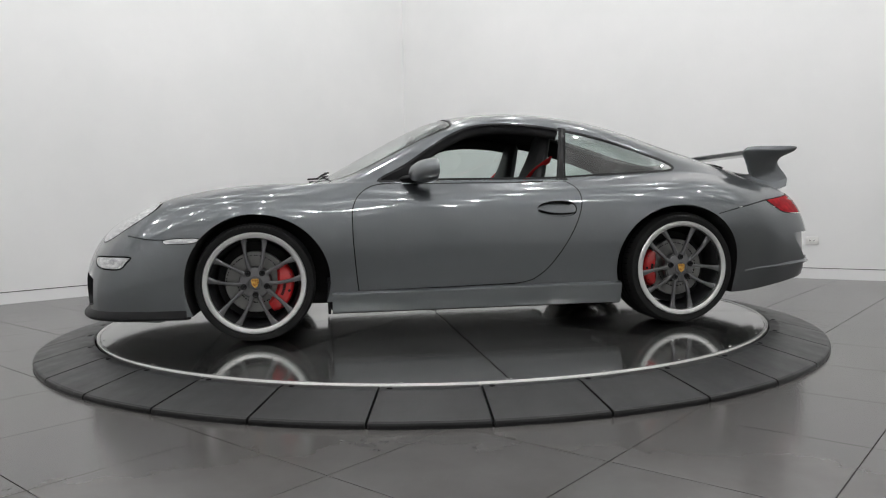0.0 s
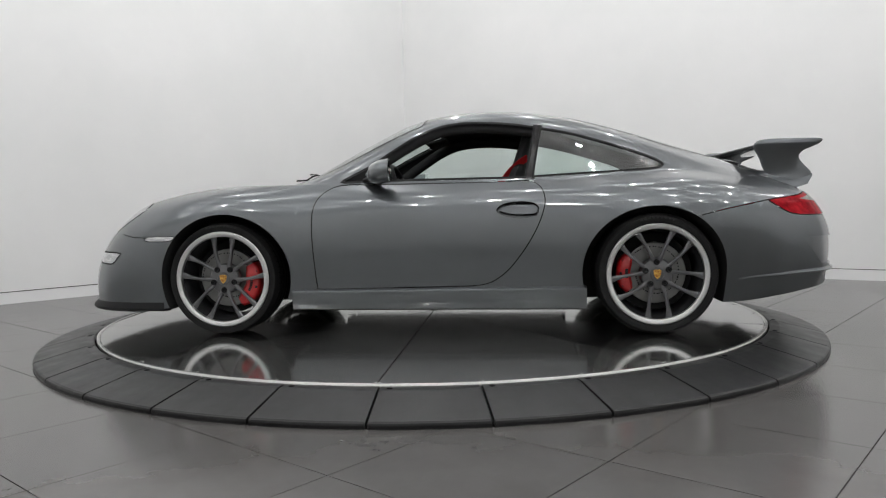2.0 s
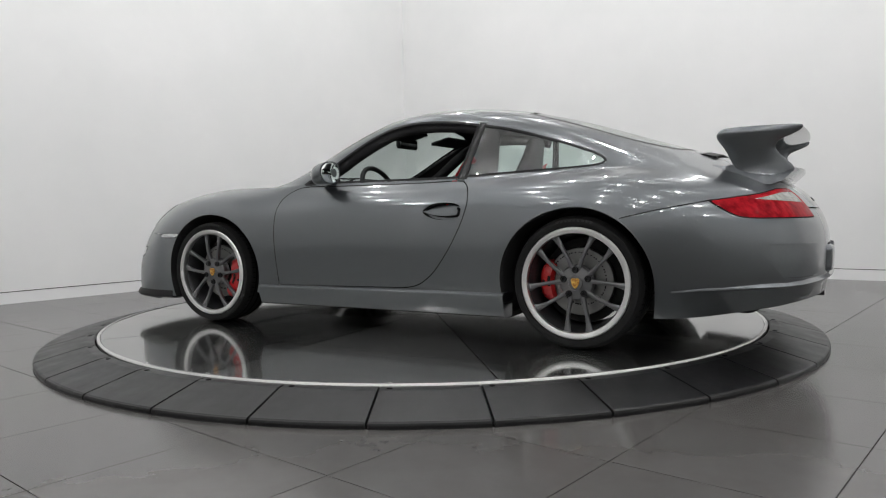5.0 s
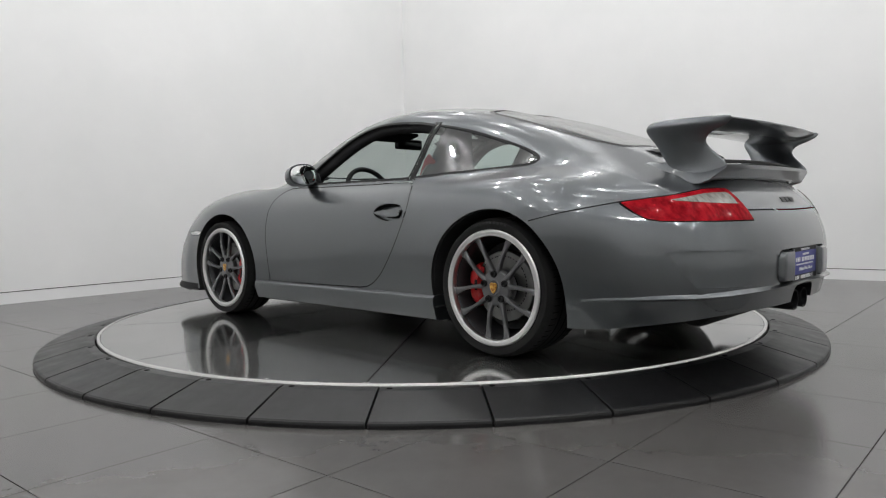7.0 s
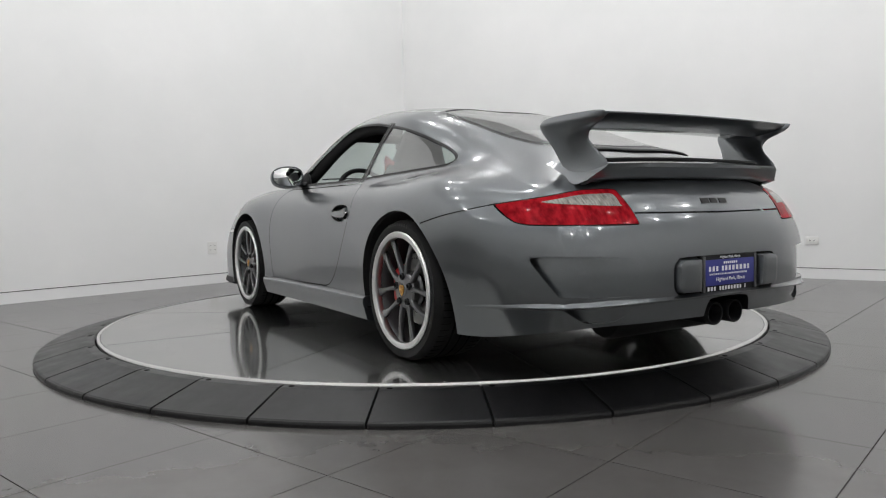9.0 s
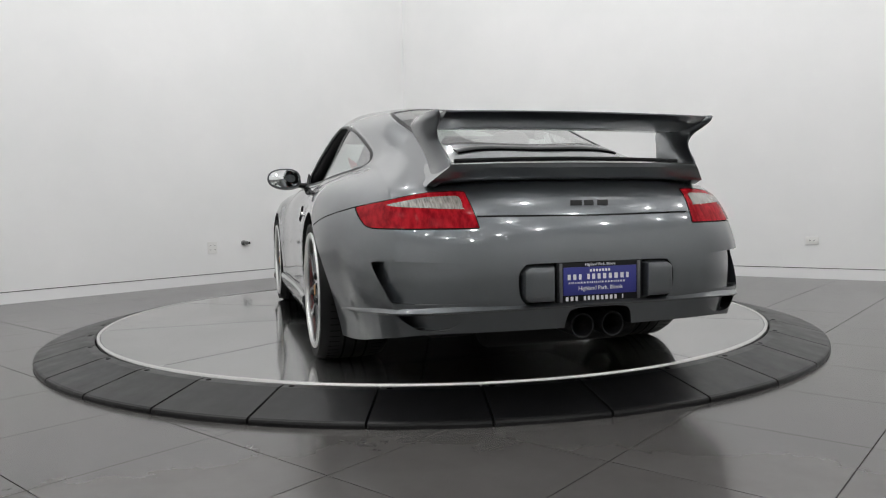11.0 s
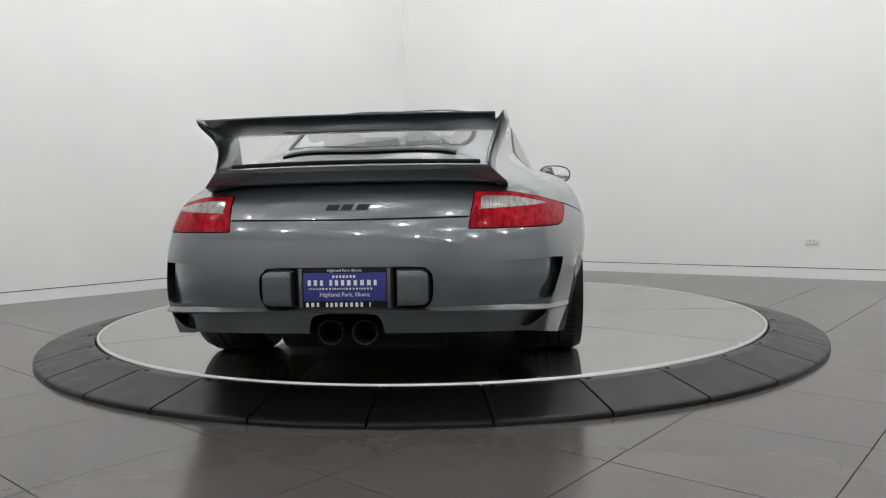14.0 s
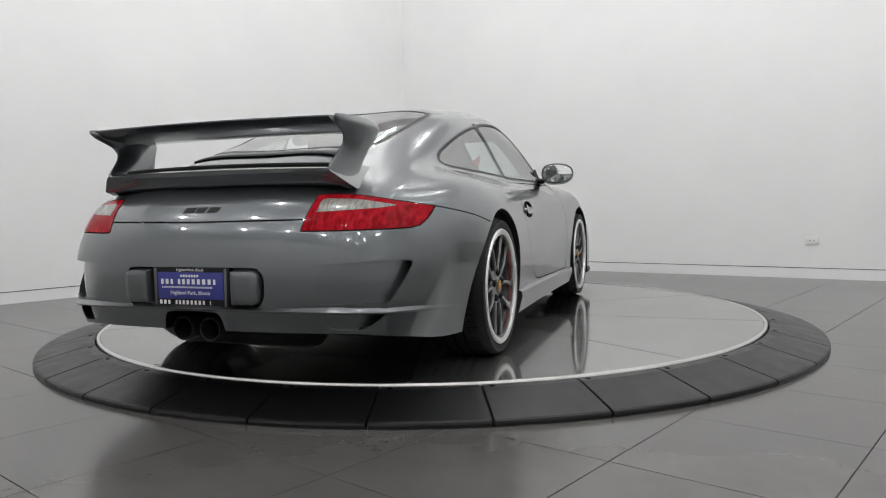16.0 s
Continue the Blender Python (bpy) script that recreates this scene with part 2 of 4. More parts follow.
def build_tiles(mid):
    """Square tiles laid aslant; the near ones as pieces of their own."""
    ground = bpy.data.objects["floor"]
    s, gap = 0.592, 0.004
    a = Vector((math.cos(radians(49)), math.sin(radians(49)), 0)) * s
    b = Vector((-a.y, a.x, 0))
    origin = Vector((-0.32, -2.763, 0))
    h = s / 2 - gap / 2
    bm = bmesh.new()
    box(bm, -h, h, -h, h, -0.006, 0.0)
    me = bpy.data.meshes.new("tile")
    bm.to_mesh(me)
    bm.free()
    me.materials.append(TILE)
    rest = bmesh.new()

    def outside(c):
        """Past the walls by more than a tile."""
        d = c - CORNER
        det = WALL_L.x * WALL_R.y - WALL_L.y * WALL_R.x
        p = (d.x * WALL_R.y - d.y * WALL_R.x) / det
        q = (WALL_L.x * d.y - WALL_L.y * d.x) / det
        return not (-.42 < p < 13.4 and -.42 < q < 13.4)
    for i in range(-16, 24):
        for j in range(-24, 16):
            c = origin + a * (i + 0.5) + b * (j + 0.5)
            if c.length < 1.3 or outside(c):
                continue
            m = Matrix.Translation(c) @ Matrix.Rotation(radians(49), 4, "Z")
            if c.length < 4.6:
                t = new("tile", me)
                t.matrix_basis = m
                t.parent = ground
            else:
                box(rest, -h, h, -h, h, -0.006, 0.0, m=m)
    far = as_object("tile_field", rest, TILE, ground, smooth=0)
    tagged(far, "plain grey floor tiles further off", kind="stuff")


def build_turntable():
    table = thing("turntable", "round brushed metal turntable disc with radial seams", "turntable", m=pose(0, 0, 0))
    n, r = 10, 2.043
    bm = bmesh.new()
    a0, a1, steps = 0.0014, radians(36) - 0.0014, 14
    arc = [Vector((math.cos(a0 + (a1 - a0) * i / steps), math.sin(a0 + (a1 - a0) * i / steps), 0)) for i in range(steps + 1)]
    ring = [arc[steps // 2] * 0.01] + [p * (r - 0.02) for p in arc]
    lo = [bm.verts.new(p + Vector((0, 0, DISC - 0.012))) for p in ring]
    hi = [bm.verts.new(p + Vector((0, 0, DISC))) for p in ring]
    bm.faces.new(lo[::-1]), bm.faces.new(hi)
    for i in range(len(ring)):
        bm.faces.new((lo[i], lo[(i + 1) % len(ring)], hi[(i + 1) % len(ring)], hi[i]))
    sector = bpy.data.meshes.new("plate")
    bm.to_mesh(sector)
    bm.free()
    sector.materials.append(STEEL)
    for k in range(n):
        ob = new("plate", sector)
        ob.parent = table
        ob.matrix_basis = Matrix.Rotation(radians(90 + 36 * k), 4, "Z")
    bm = bmesh.new()
    turn = pose(0, 0, 0, 90)
    lathe(bm, [(r - 0.0185, DISC - 0.02), (r - 0.0185, DISC), (r - 0.016, DISC + 0.003), (r - 0.002, DISC + 0.003), (r, DISC), (r, DISC - 0.05)], 160, turn)
    part("edge_ring", bm, EDGE, table, "polished metal edge ring")
    bm = bmesh.new()
    lathe(bm, [(0.0, DISC - 0.014), (r - 0.01, DISC - 0.014), (r - 0.01, 0.0)], 96, turn)
    part("base", bm, SEAM, table)
    bm = bmesh.new()
    lathe(bm, [(0.0, 0.002), (0.004, 0.0018), (0.0055, 0)], 10, turn)
    screw = bpy.data.meshes.new("screw")
    bm.to_mesh(screw)
    bm.free()
    screw.materials.append(EDGE)
    for k in range(n):
        for f in (0.006, 0.33, 0.66, 0.994):
            a = radians(90 + 36 * (k + f))
            ob = new("screw", screw)
            ob.parent = table
            ob.location = (math.cos(a) * (r - 0.035), math.sin(a) * (r - 0.035), DISC)
    # the fixed rubber ramp round the disc
    count = 33
    step = 2 * math.pi / count
    base = radians(-96.0)
    ramp = thing("ramp_ring", "black rubber ramp ring of wedge segments round the turntable", "ramp", m=pose(0, 0, 0))
    rin, rout = 2.052, 2.347
    profile = [(rin, 0.0), (rin, DISC - 0.010), (rin + 0.006, DISC - 0.004), (rin + 0.05, DISC - 0.006), (rout - 0.012, 0.026), (rout - 0.003, 0.021), (rout, 0.013), (rout, 0.0)]
    gap = 0.0022
    bm = bmesh.new()
    cuts = 6
    rows = []
    for i in range(cuts + 1):
        a = gap + (step - 2 * gap) * i / cuts
        rows.append([Vector((rr * math.cos(a), rr * math.sin(a), z)) for rr, z in profile])
    loft(bm, rows)
    bmesh.ops.recalc_face_normals(bm, faces=bm.faces)
    me = bpy.data.meshes.new("segment")
    bm.to_mesh(me)
    bm.free()
    me.materials.append(RUBBER)
    bm = bmesh.new()
    lathe(bm, [(0.0, 0.0026), (0.011, 0.0024), (0.013, 0.0)], 12, pose(2.082 * math.cos(0.020), 2.082 * math.sin(0.020), DISC - 0.006, 90))
    hole = bpy.data.meshes.new("bolt_hole")
    bm.to_mesh(hole)
    bm.free()
    hole.materials.append(SEAM)
    for k in range(count):
        seg = new("segment", me)
        seg.parent = ramp
        seg.matrix_basis = Matrix.Rotation(base + step * k, 4, "Z")
        bolt = new("bolt_hole", hole)
        bolt.parent = seg
    bm = bmesh.new()
    lathe(bm, [(2.05, 0.001), (2.05, DISC - 0.02), (2.3, 0.008), (2.345, 0.001)], 128, turn)
    part("underlay", bm, SEAM, ramp)
    return table


def build_ceiling_lights(mid):
    """Rows of round spotlights under the ceiling, each with a bare frosted bulb."""
    bm = bmesh.new()
    lathe(bm, [(0.0, 0.0), (0.07, 0.0), (0.07, -0.14), (0.055, -0.155), (0.0, -0.155)], 24, pose(0, 0, 0, 90))
    housing = bpy.data.meshes.new("housing")
    bm.to_mesh(housing)
    bm.free()
    housing.materials.append(PLASTIC_WHITE)
    along, across = WALL_R, WALL_L
    lamp = bpy.data.lights.new("bulb", "POINT")
    lamp.shadow_soft_size, lamp.energy = 0.045, SPOT_POWER
    lamp.color = (1.0, 1.0, 1.0)
    for i in range(6):
        for j in range(6):
            p = CORNER + along * (1.7 + 1.75 * i) + across * (1.7 + 1.75 * j)
            ob = thing("spotlight", "white round ceiling spotlight with frosted bulb", "spotlight", "ceiling spotlights", m=pose(p.x, p.y, CEILING))
            h = new("housing", housing)
            h.parent = ob
            bulb = new("bulb", lamp)
            bulb.parent = ob
            bulb.location = (0, 0, -0.23)


# ------------------------------------------------------------ the car: surface
# Guide lines from the nose over the car to the tail: x ahead, y to its left, z up, from the middle (first) to the sill (last).
GUIDES = [
    [(2.23, 0, .15), (2.25, 0, .36), (2.16, 0, .55), (1.98, 0, .665), (1.65, 0, .755), (1.26, 0, .812), (.96, 0, .858), (.72, 0, .975), (.48, 0, 1.105), (.20, 0, 1.225),
     (-.2, 0, 1.260), (-.6, 0, 1.222), (-.95, 0, 1.142), (-1.25, 0, 1.047), (-1.55, 0, .947), (-1.82, 0, .84), (-2.03, 0, .735), (-2.14, 0, .56), (-2.15, 0, .36), (-2.135, 0, .25)],
    [(2.21, .36, .148), (2.22, .36, .355), (2.13, .36, .555), (1.95, .36, .68), (1.63, .36, .76), (1.26, .36, .812), (.93, .38, .850), (.70, .36, .967), (.455, .34, 1.095), (.185, .32, 1.212),
     (-.2, .32, 1.253), (-.6, .32, 1.219), (-.95, .31, 1.137), (-1.25, .31, 1.04), (-1.55, .33, .94), (-1.80, .36, .84), (-2.005, .37, .735), (-2.115, .38, .56), (-2.125, .38, .36), (-2.105, .38, .248)],
    [(2.14, .60, .143), (2.14, .60, .35), (2.03, .60, .56), (1.87, .56, .70), (1.60, .55, .768), (1.26, .56, .808), (.86, .665, .835), (.60, .65, .93), (.35, .615, 1.055), (.10, .58, 1.15),
     (-.2, .56, 1.188), (-.6, .55, 1.152), (-.95, .54, 1.065), (-1.25, .53, .964), (-1.52, .545, .882), (-1.75, .58, .806), (-1.94, .60, .725), (-2.045, .62, .55), (-2.055, .63, .36), (-2.025, .625, .240)],
    [(2.06, .725, .138), (2.05, .73, .345), (1.94, .73, .55), (1.82, .68, .70), (1.60, .67, .778), (1.26, .68, .825), (.84, .74, .822), (.60, .742, .826), (.36, .745, .828), (.10, .745, .828),
     (-.2, .745, .83), (-.6, .742, .835), (-.95, .70, .855), (-1.25, .66, .865), (-1.50, .67, .83), (-1.70, .69, .775), (-1.87, .70, .705), (-1.965, .72, .54), (-1.975, .725, .36), (-1.945, .700, .224)],
    [(1.96, .80, .132), (1.95, .805, .34), (1.85, .80, .53), (1.76, .77, .65), (1.56, .79, .72), (1.26, .82, .755), (.84, .815, .73), (.60, .815, .735), (.36, .82, .74), (.10, .822, .742),
     (-.2, .825, .745), (-.6, .835, .755), (-.95, .845, .775), (-1.25, .845, .785), (-1.48, .82, .755), (-1.64, .79, .715), (-1.76, .778, .65), (-1.84, .783, .53), (-1.85, .775, .36), (-1.855, .735, .208)],
    [(1.82, .84, .13), (1.81, .85, .32), (1.75, .85, .47), (1.67, .845, .55), (1.52, .862, .59), (1.26, .875, .60), (.84, .862, .56), (.60, .855, .56), (.36, .855, .56), (.10, .86, .56),
     (-.2, .865, .56), (-.6, .88, .56), (-.90, .905, .58), (-1.2, .915, .60), (-1.42, .90, .60), (-1.56, .872, .58), (-1.645, .848, .54), (-1.70, .832, .46), (-1.74, .806, .33), (-1.765, .757, .192)],
    [(1.74, .85, .125), (1.72, .855, .13), (1.68, .86, .14), (1.60, .865, .15), (1.48, .87, .16), (1.26, .875, .18), (.84, .852, .20), (.60, .845, .20), (.36, .845, .20), (.10, .848, .20),
     (-.2, .852, .20), (-.6, .87, .20), (-.90, .89, .20), (-1.2, .90, .20), (-1.38, .835, .165), (-1.45, .812, .160), (-1.53, .797, .162), (-1.60, .782, .167), (-1.66, .768, .174), (-1.70, .760, .180)],
]
FRONT_AXLE, REAR_AXLE = Vector((1.26, 0, .312)), Vector((-1.095, 0, .318))
ARCH_R = .352


def faired(rows):
    """Takes short waves out of the grid of points, keeping its broad curvature."""
    p = np.array([[tuple(v) for v in line] for line in rows])

    def eased(a, times, odd):
        a = a.copy()
        for _ in range(times):
            ghost = a[:, 1:2].copy()
            if odd:
                ghost[:, :, 1] *= -1
            wide = np.concatenate([ghost, a, a[:, -1:]], axis=1)
            b = a.copy()
            b[1:-1, :] = .5 * a[1:-1, :] + .25 * (a[:-2, :] + a[2:, :])
            b += .25 * (.5 * (wide[:, :-2] + wide[:, 2:]) - a) * .6
            b[:, -1] = a[:, -1]
            b[0], b[-1] = a[0], a[-1]
            a = b
        return a
    soft = eased(p, 14, True)
    soft = soft + eased(p - soft, 24, True)
    out = p + (soft - p) * .85
    out[:, 0, 1] = 0.0
    return [[Vector(v) for v in line] for line in out.tolist()]


def body_half():
    """The left half of the outer skin as one grid of faces."""
    along = [catmull(g, 8) for g in GUIDES]
    bm = bmesh.new()
    rows = []
    for i in range(len(along[0])):
        ring = [g[i] for g in along]
        ghost = Vector((ring[1].x, -ring[1].y, ring[1].z))
        u = i / 8
        flat = max(0.0, min(1.0, (u - 5.8) / .8, (13.4 - u) / .8))
        free = spaced([ghost] + ring, 10)[37]
        near = ring[2].lerp(ring[3], .76)
        line = spaced([ghost] + ring[:3] + [free.lerp(near, flat)] + ring[3:], 8)[8:]
        line[0].y = 0.0
        rows.append(line)
    rows = [[bm.verts.new(p) for p in line] for line in faired(rows)]
    for a, b in zip(rows, rows[1:]):
        for k in range(len(a) - 1):
            bm.faces.new((a[k], b[k], b[k + 1], a[k + 1]))
    bm.normal_update()
    if sum(f.normal.z for f in bm.faces) < 0:
        bmesh.ops.reverse_faces(bm, faces=bm.faces)
        bm.normal_update()
    bm.faces.layers.int.new("tag")
    return bm


def inside(x, y, poly):
    hit, n = False, len(poly)
    for i in range(n):
        (x0, y0), (x1, y1) = poly[i], poly[i - 1]
        if (y0 > y) != (y1 > y) and x < (x1 - x0) * (y - y0) / (y1 - y0) + x0:
            hit = not hit
    return hit


def smooth_outline(pts, per=5):
    return [(p.x, p.y) for p in catmull([(x, y, 0) for x, y in pts], per, True)]


def shrunk(poly, d):
    """The outline moved inwards by d."""
    n = len(poly)
    area = sum(poly[i - 1][0] * poly[i][1] - poly[i][0] * poly[i - 1][1] for i in range(n))
    s = 1 if area > 0 else -1
    out = []
    for i in range(n):
        dx, dy = poly[(i + 1) % n][0] - poly[i - 1][0], poly[(i + 1) % n][1] - poly[i - 1][1]
        l = math.hypot(dx, dy) or 1
        out.append((poly[i][0] - s * dy / l * d, poly[i][1] + s * dx / l * d))
    return out


def cut(bm, poly, axes, region):
    """Splits the faces of a region along an outline seen along the third axis."""
    u, v = axes
    near = [f for f in bm.faces if region(f.calc_center_median())]
    n = len(poly)
    w = 3 - u - v
    for i in range(n):
        p, q = poly[i], poly[(i + 1) % n]
        lo = (min(p[0], q[0]) - .002, min(p[1], q[1]) - .002)
        hi = (max(p[0], q[0]) + .002, max(p[1], q[1]) + .002)
        faces = []
        for f in near:
            a = [x.co[u] for x in f.verts]
            b = [x.co[v] for x in f.verts]
            if max(a) >= lo[0] and min(a) <= hi[0] and max(b) >= lo[1] and min(b) <= hi[1]:
                faces.append(f)
        if not faces:
            continue
        co, no = [0, 0, 0], [0, 0, 0]
        co[u], co[v] = p
        no[u], no[v] = q[1] - p[1], p[0] - q[0]
        if math.hypot(no[u], no[v]) < 1e-7:
            continue
        geom = list({g for f in faces for g in (*f.verts, *f.edges)}) + faces
        known = set(near)
        got = bmesh.ops.bisect_plane(bm, geom=geom, dist=1e-5, plane_co=co, plane_no=no)
        for f in got["geom"]:
            if isinstance(f, bmesh.types.BMFace) and f not in known:
                near.append(f)
                known.add(f)


TAGS = ["body"]


def tag_of(name):
    if name not in TAGS:
        TAGS.append(name)
    return TAGS.index(name)


def edge_distance(x, y, poly):
    best = 9.0
    for i in range(len(poly)):
        (x0, y0), (x1, y1) = poly[i - 1], poly[i]
        dx, dy = x1 - x0, y1 - y0
        l = dx * dx + dy * dy
        t = max(0.0, min(1.0, ((x - x0) * dx + (y - y0) * dy) / l)) if l else 0.0
        best = min(best, math.hypot(x - x0 - dx * t, y - y0 - dy * t))
    return best


def panel(bm, name, poly, axes, region, band=0.0, band_name=""):
    """Cuts a panel out of the skin, with a band round it (a gap or a seal)."""
    cut(bm, poly, axes, region)
    inner = shrunk(poly, band) if band else poly
    if band:
        cut(bm, inner, axes, region)
    lay = bm.faces.layers.int["tag"]
    u, v = axes
    a, b = tag_of(name), tag_of(band_name or name + "_gap")
    for f in bm.faces:
        c = f.calc_center_median()
        if region(c) and inside(c[u], c[v], poly):
            f[lay] = a if inside(c[u], c[v], inner) and (not band or edge_distance(c[u], c[v], poly) > band * .93) else b


def emit(bm, tag, name, mat, parent, sides="both", offset=0.0, label="", flip=False, keep=None):
    """Makes the faces of one tag a mesh (both halves in one, or one for each side), with the smooth normals of the whole skin."""
    lay = bm.faces.layers.int["tag"]
    t = TAGS.index(tag)
    faces = [f for f in bm.faces if f[lay] == t and (keep is None or keep(f.calc_center_median()))]
    made = []
    for group in ([(1, -1)] if sides == "both" else [(1,), (-1,)]):
        co, no, fs, index = [], [], [], {}
        for s in group:
            for f in faces:
                ids = []
                for x in f.verts:
                    key = (x.index, s if x.co.y > 1e-5 else 0)
                    if key not in index:
                        index[key] = len(co)
                        m = NORMALS[x.index]
                        m = Vector((m.x, 0, m.z)).normalized() if x.co.y <= 1e-5 else m
                        p = x.co + m * offset
                        co.append((p.x, p.y * s, p.z))
                        no.append((m.x, m.y * s, m.z))
                    ids.append(index[key])
                fs.append(ids if (s == 1) != flip else ids[::-1])
        me = bpy.data.meshes.new(name)
        me.from_pydata(co, [], fs)
        for poly in me.polygons:
            poly.use_smooth = True
        me.normals_split_custom_set_from_vertices([(-x, -y, -z) for x, y, z in no] if flip else no)
        me.materials.append(mat)
        ob = new(name, me)
        ob.parent = parent
        if label:
            tagged(ob, label)
        made.append(ob)
    return made


def circle(cx, cz, r, n=72):
    return [(cx + r * math.cos(2 * math.pi * i / n), cz + r * math.sin(2 * math.pi * i / n)) for i in range(n)]


DOOR = [(.60, .822), (.70, .775), (.745, .70), (.752, .60), (.745, .45), (.728, .262), (.715, .247), (.60, .247), (.30, .25), (0, .256), (-.14, .259), (-.215, .272), (-.27, .30), (-.335, .355), (-.42, .465),
        (-.485, .58), (-.52, .68), (-.522, .74), (-.505, .785), (-.47, .815), (-.43, .826), (-.2, .822), (.1, .822), (.4, .822)]
SIDE_WINDOW = [(.61, .835), (.45, .928), (.32, 1.015), (.18, 1.10), (.05, 1.15), (-.11, 1.168), (-.33, 1.156), (-.478, 1.130), (-.485, 1.12), (-.425, .845), (-.41, .836), (-.2, .834), (.1, .834), (.4, .834)]
QUARTER = [(-.505, 1.124), (-.52, 1.124), (-.65, 1.098), (-.83, 1.048), (-1.00, .992), (-1.10, .955), (-1.160, .924), (-1.178, .898), (-1.15, .878), (-1.09, .870), (-.95, .862), (-.65, .848), (-.475, .840), (-.455, .845)]
WINDSHIELD = [(.965, 0), (.955, .2), (.92, .42), (.87, .59), (.80, .638), (.66, .636), (.45, .612), (.25, .582), (.155, .55), (.145, .42), (.160, .2), (.165, 0), (.16, -.05), (.95, -.05)]
REAR_WINDOW = [(-.655, -.05), (-.66, 0), (-.665, .2), (-.69, .37), (-.73, .42), (-.90, .435), (-1.15, .43), (-1.38, .41), (-1.50, .365), (-1.545, .2), (-1.555, 0), (-1.555, -.05)]
TAIL_LIGHT = [(.452, .742), (.52, .744), (.60, .738), (.70, .718), (.783, .697), (.792, .690), (.791, .668), (.784, .636), (.768, .615), (.72, .610), (.55, .608), (.445, .608), (.432, .612), (.432, .63), (.446, .72)]
TAIL_CLEAR = [(.476, .720), (.52, .723), (.60, .719), (.67, .706), (.705, .698), (.69, .691), (.62, .684), (.48, .677), (.474, .684)]
VENT = [(.48, .489), (.62, .497), (.72, .499), (.762, .496), (.773, .486), (.760, .44), (.730, .366), (.712, .352), (.62, .350), (.50, .353), (.47, .37), (.465, .47)]
LOW_VENT = [(.50, .318), (.60, .322), (.705, .322), (.712, .315), (.695, .294), (.655, .266), (.62, .256), (.54, .262), (.49, .30)]
PLATE_NICHE = [(0, .484), (.25, .483), (.290, .473), (.308, .445), (.308, .385), (.292, .350), (.25, .338), (0, .338), (-.05, .338), (-.05, .484)]
PIPE_NICHE = [(0, .322), (.10, .318), (.125, .295), (.135, .25), (.15, .17), (0, .17), (-.05, .17), (-.05, .322)]
MARKER = [(1.70, .55), (1.60, .556), (1.53, .552), (1.545, .53), (1.60, .523), (1.70, .525), (1.712, .537)]
FOG = [(1.875, .463), (1.98, .468), (2.09, .463), (2.097, .43), (2.06, .402), (1.98, .395), (1.925, .401), (1.897, .43)]
HEADLIGHT = [(.605 + .125 * math.cos(2 * math.pi * i / 14), .640 + .108 * math.sin(2 * math.pi * i / 14 + .2)) for i in range(14)]
PILLAR = [(-.470, 1.143), (-.520, 1.137), (-.505, 1.06), (-.475, .87), (-.472, .830), (-.405, .830), (-.415, .87), (-.46, 1.08)]
HANDLE = [(-.262, .668), (-.285, .692), (-.33, .707), (-.39, .711), (-.45, .705), (-.482, .688), (-.488, .662), (-.475, .636), (-.43, .624), (-.37, .622), (-.31, .634), (-.275, .65)]
GRIP = [(-.272, .664), (-.32, .674), (-.38, .678), (-.43, .680), (-.452, .692), (-.472, .682), (-.479, .662), (-.470, .644), (-.43, .640), (-.37, .640), (-.31, .650)]


def side(c):
    return c.y > .45


def rear_arch(x, z):
    """The rear arch reaches further forward than back and falls straight down behind the tyre."""
    f = min(1, abs(x) / ARCH_R)
    if x >= 0:
        return .386 * f
    return -.358 * (f if z > 0 else f ** .25)


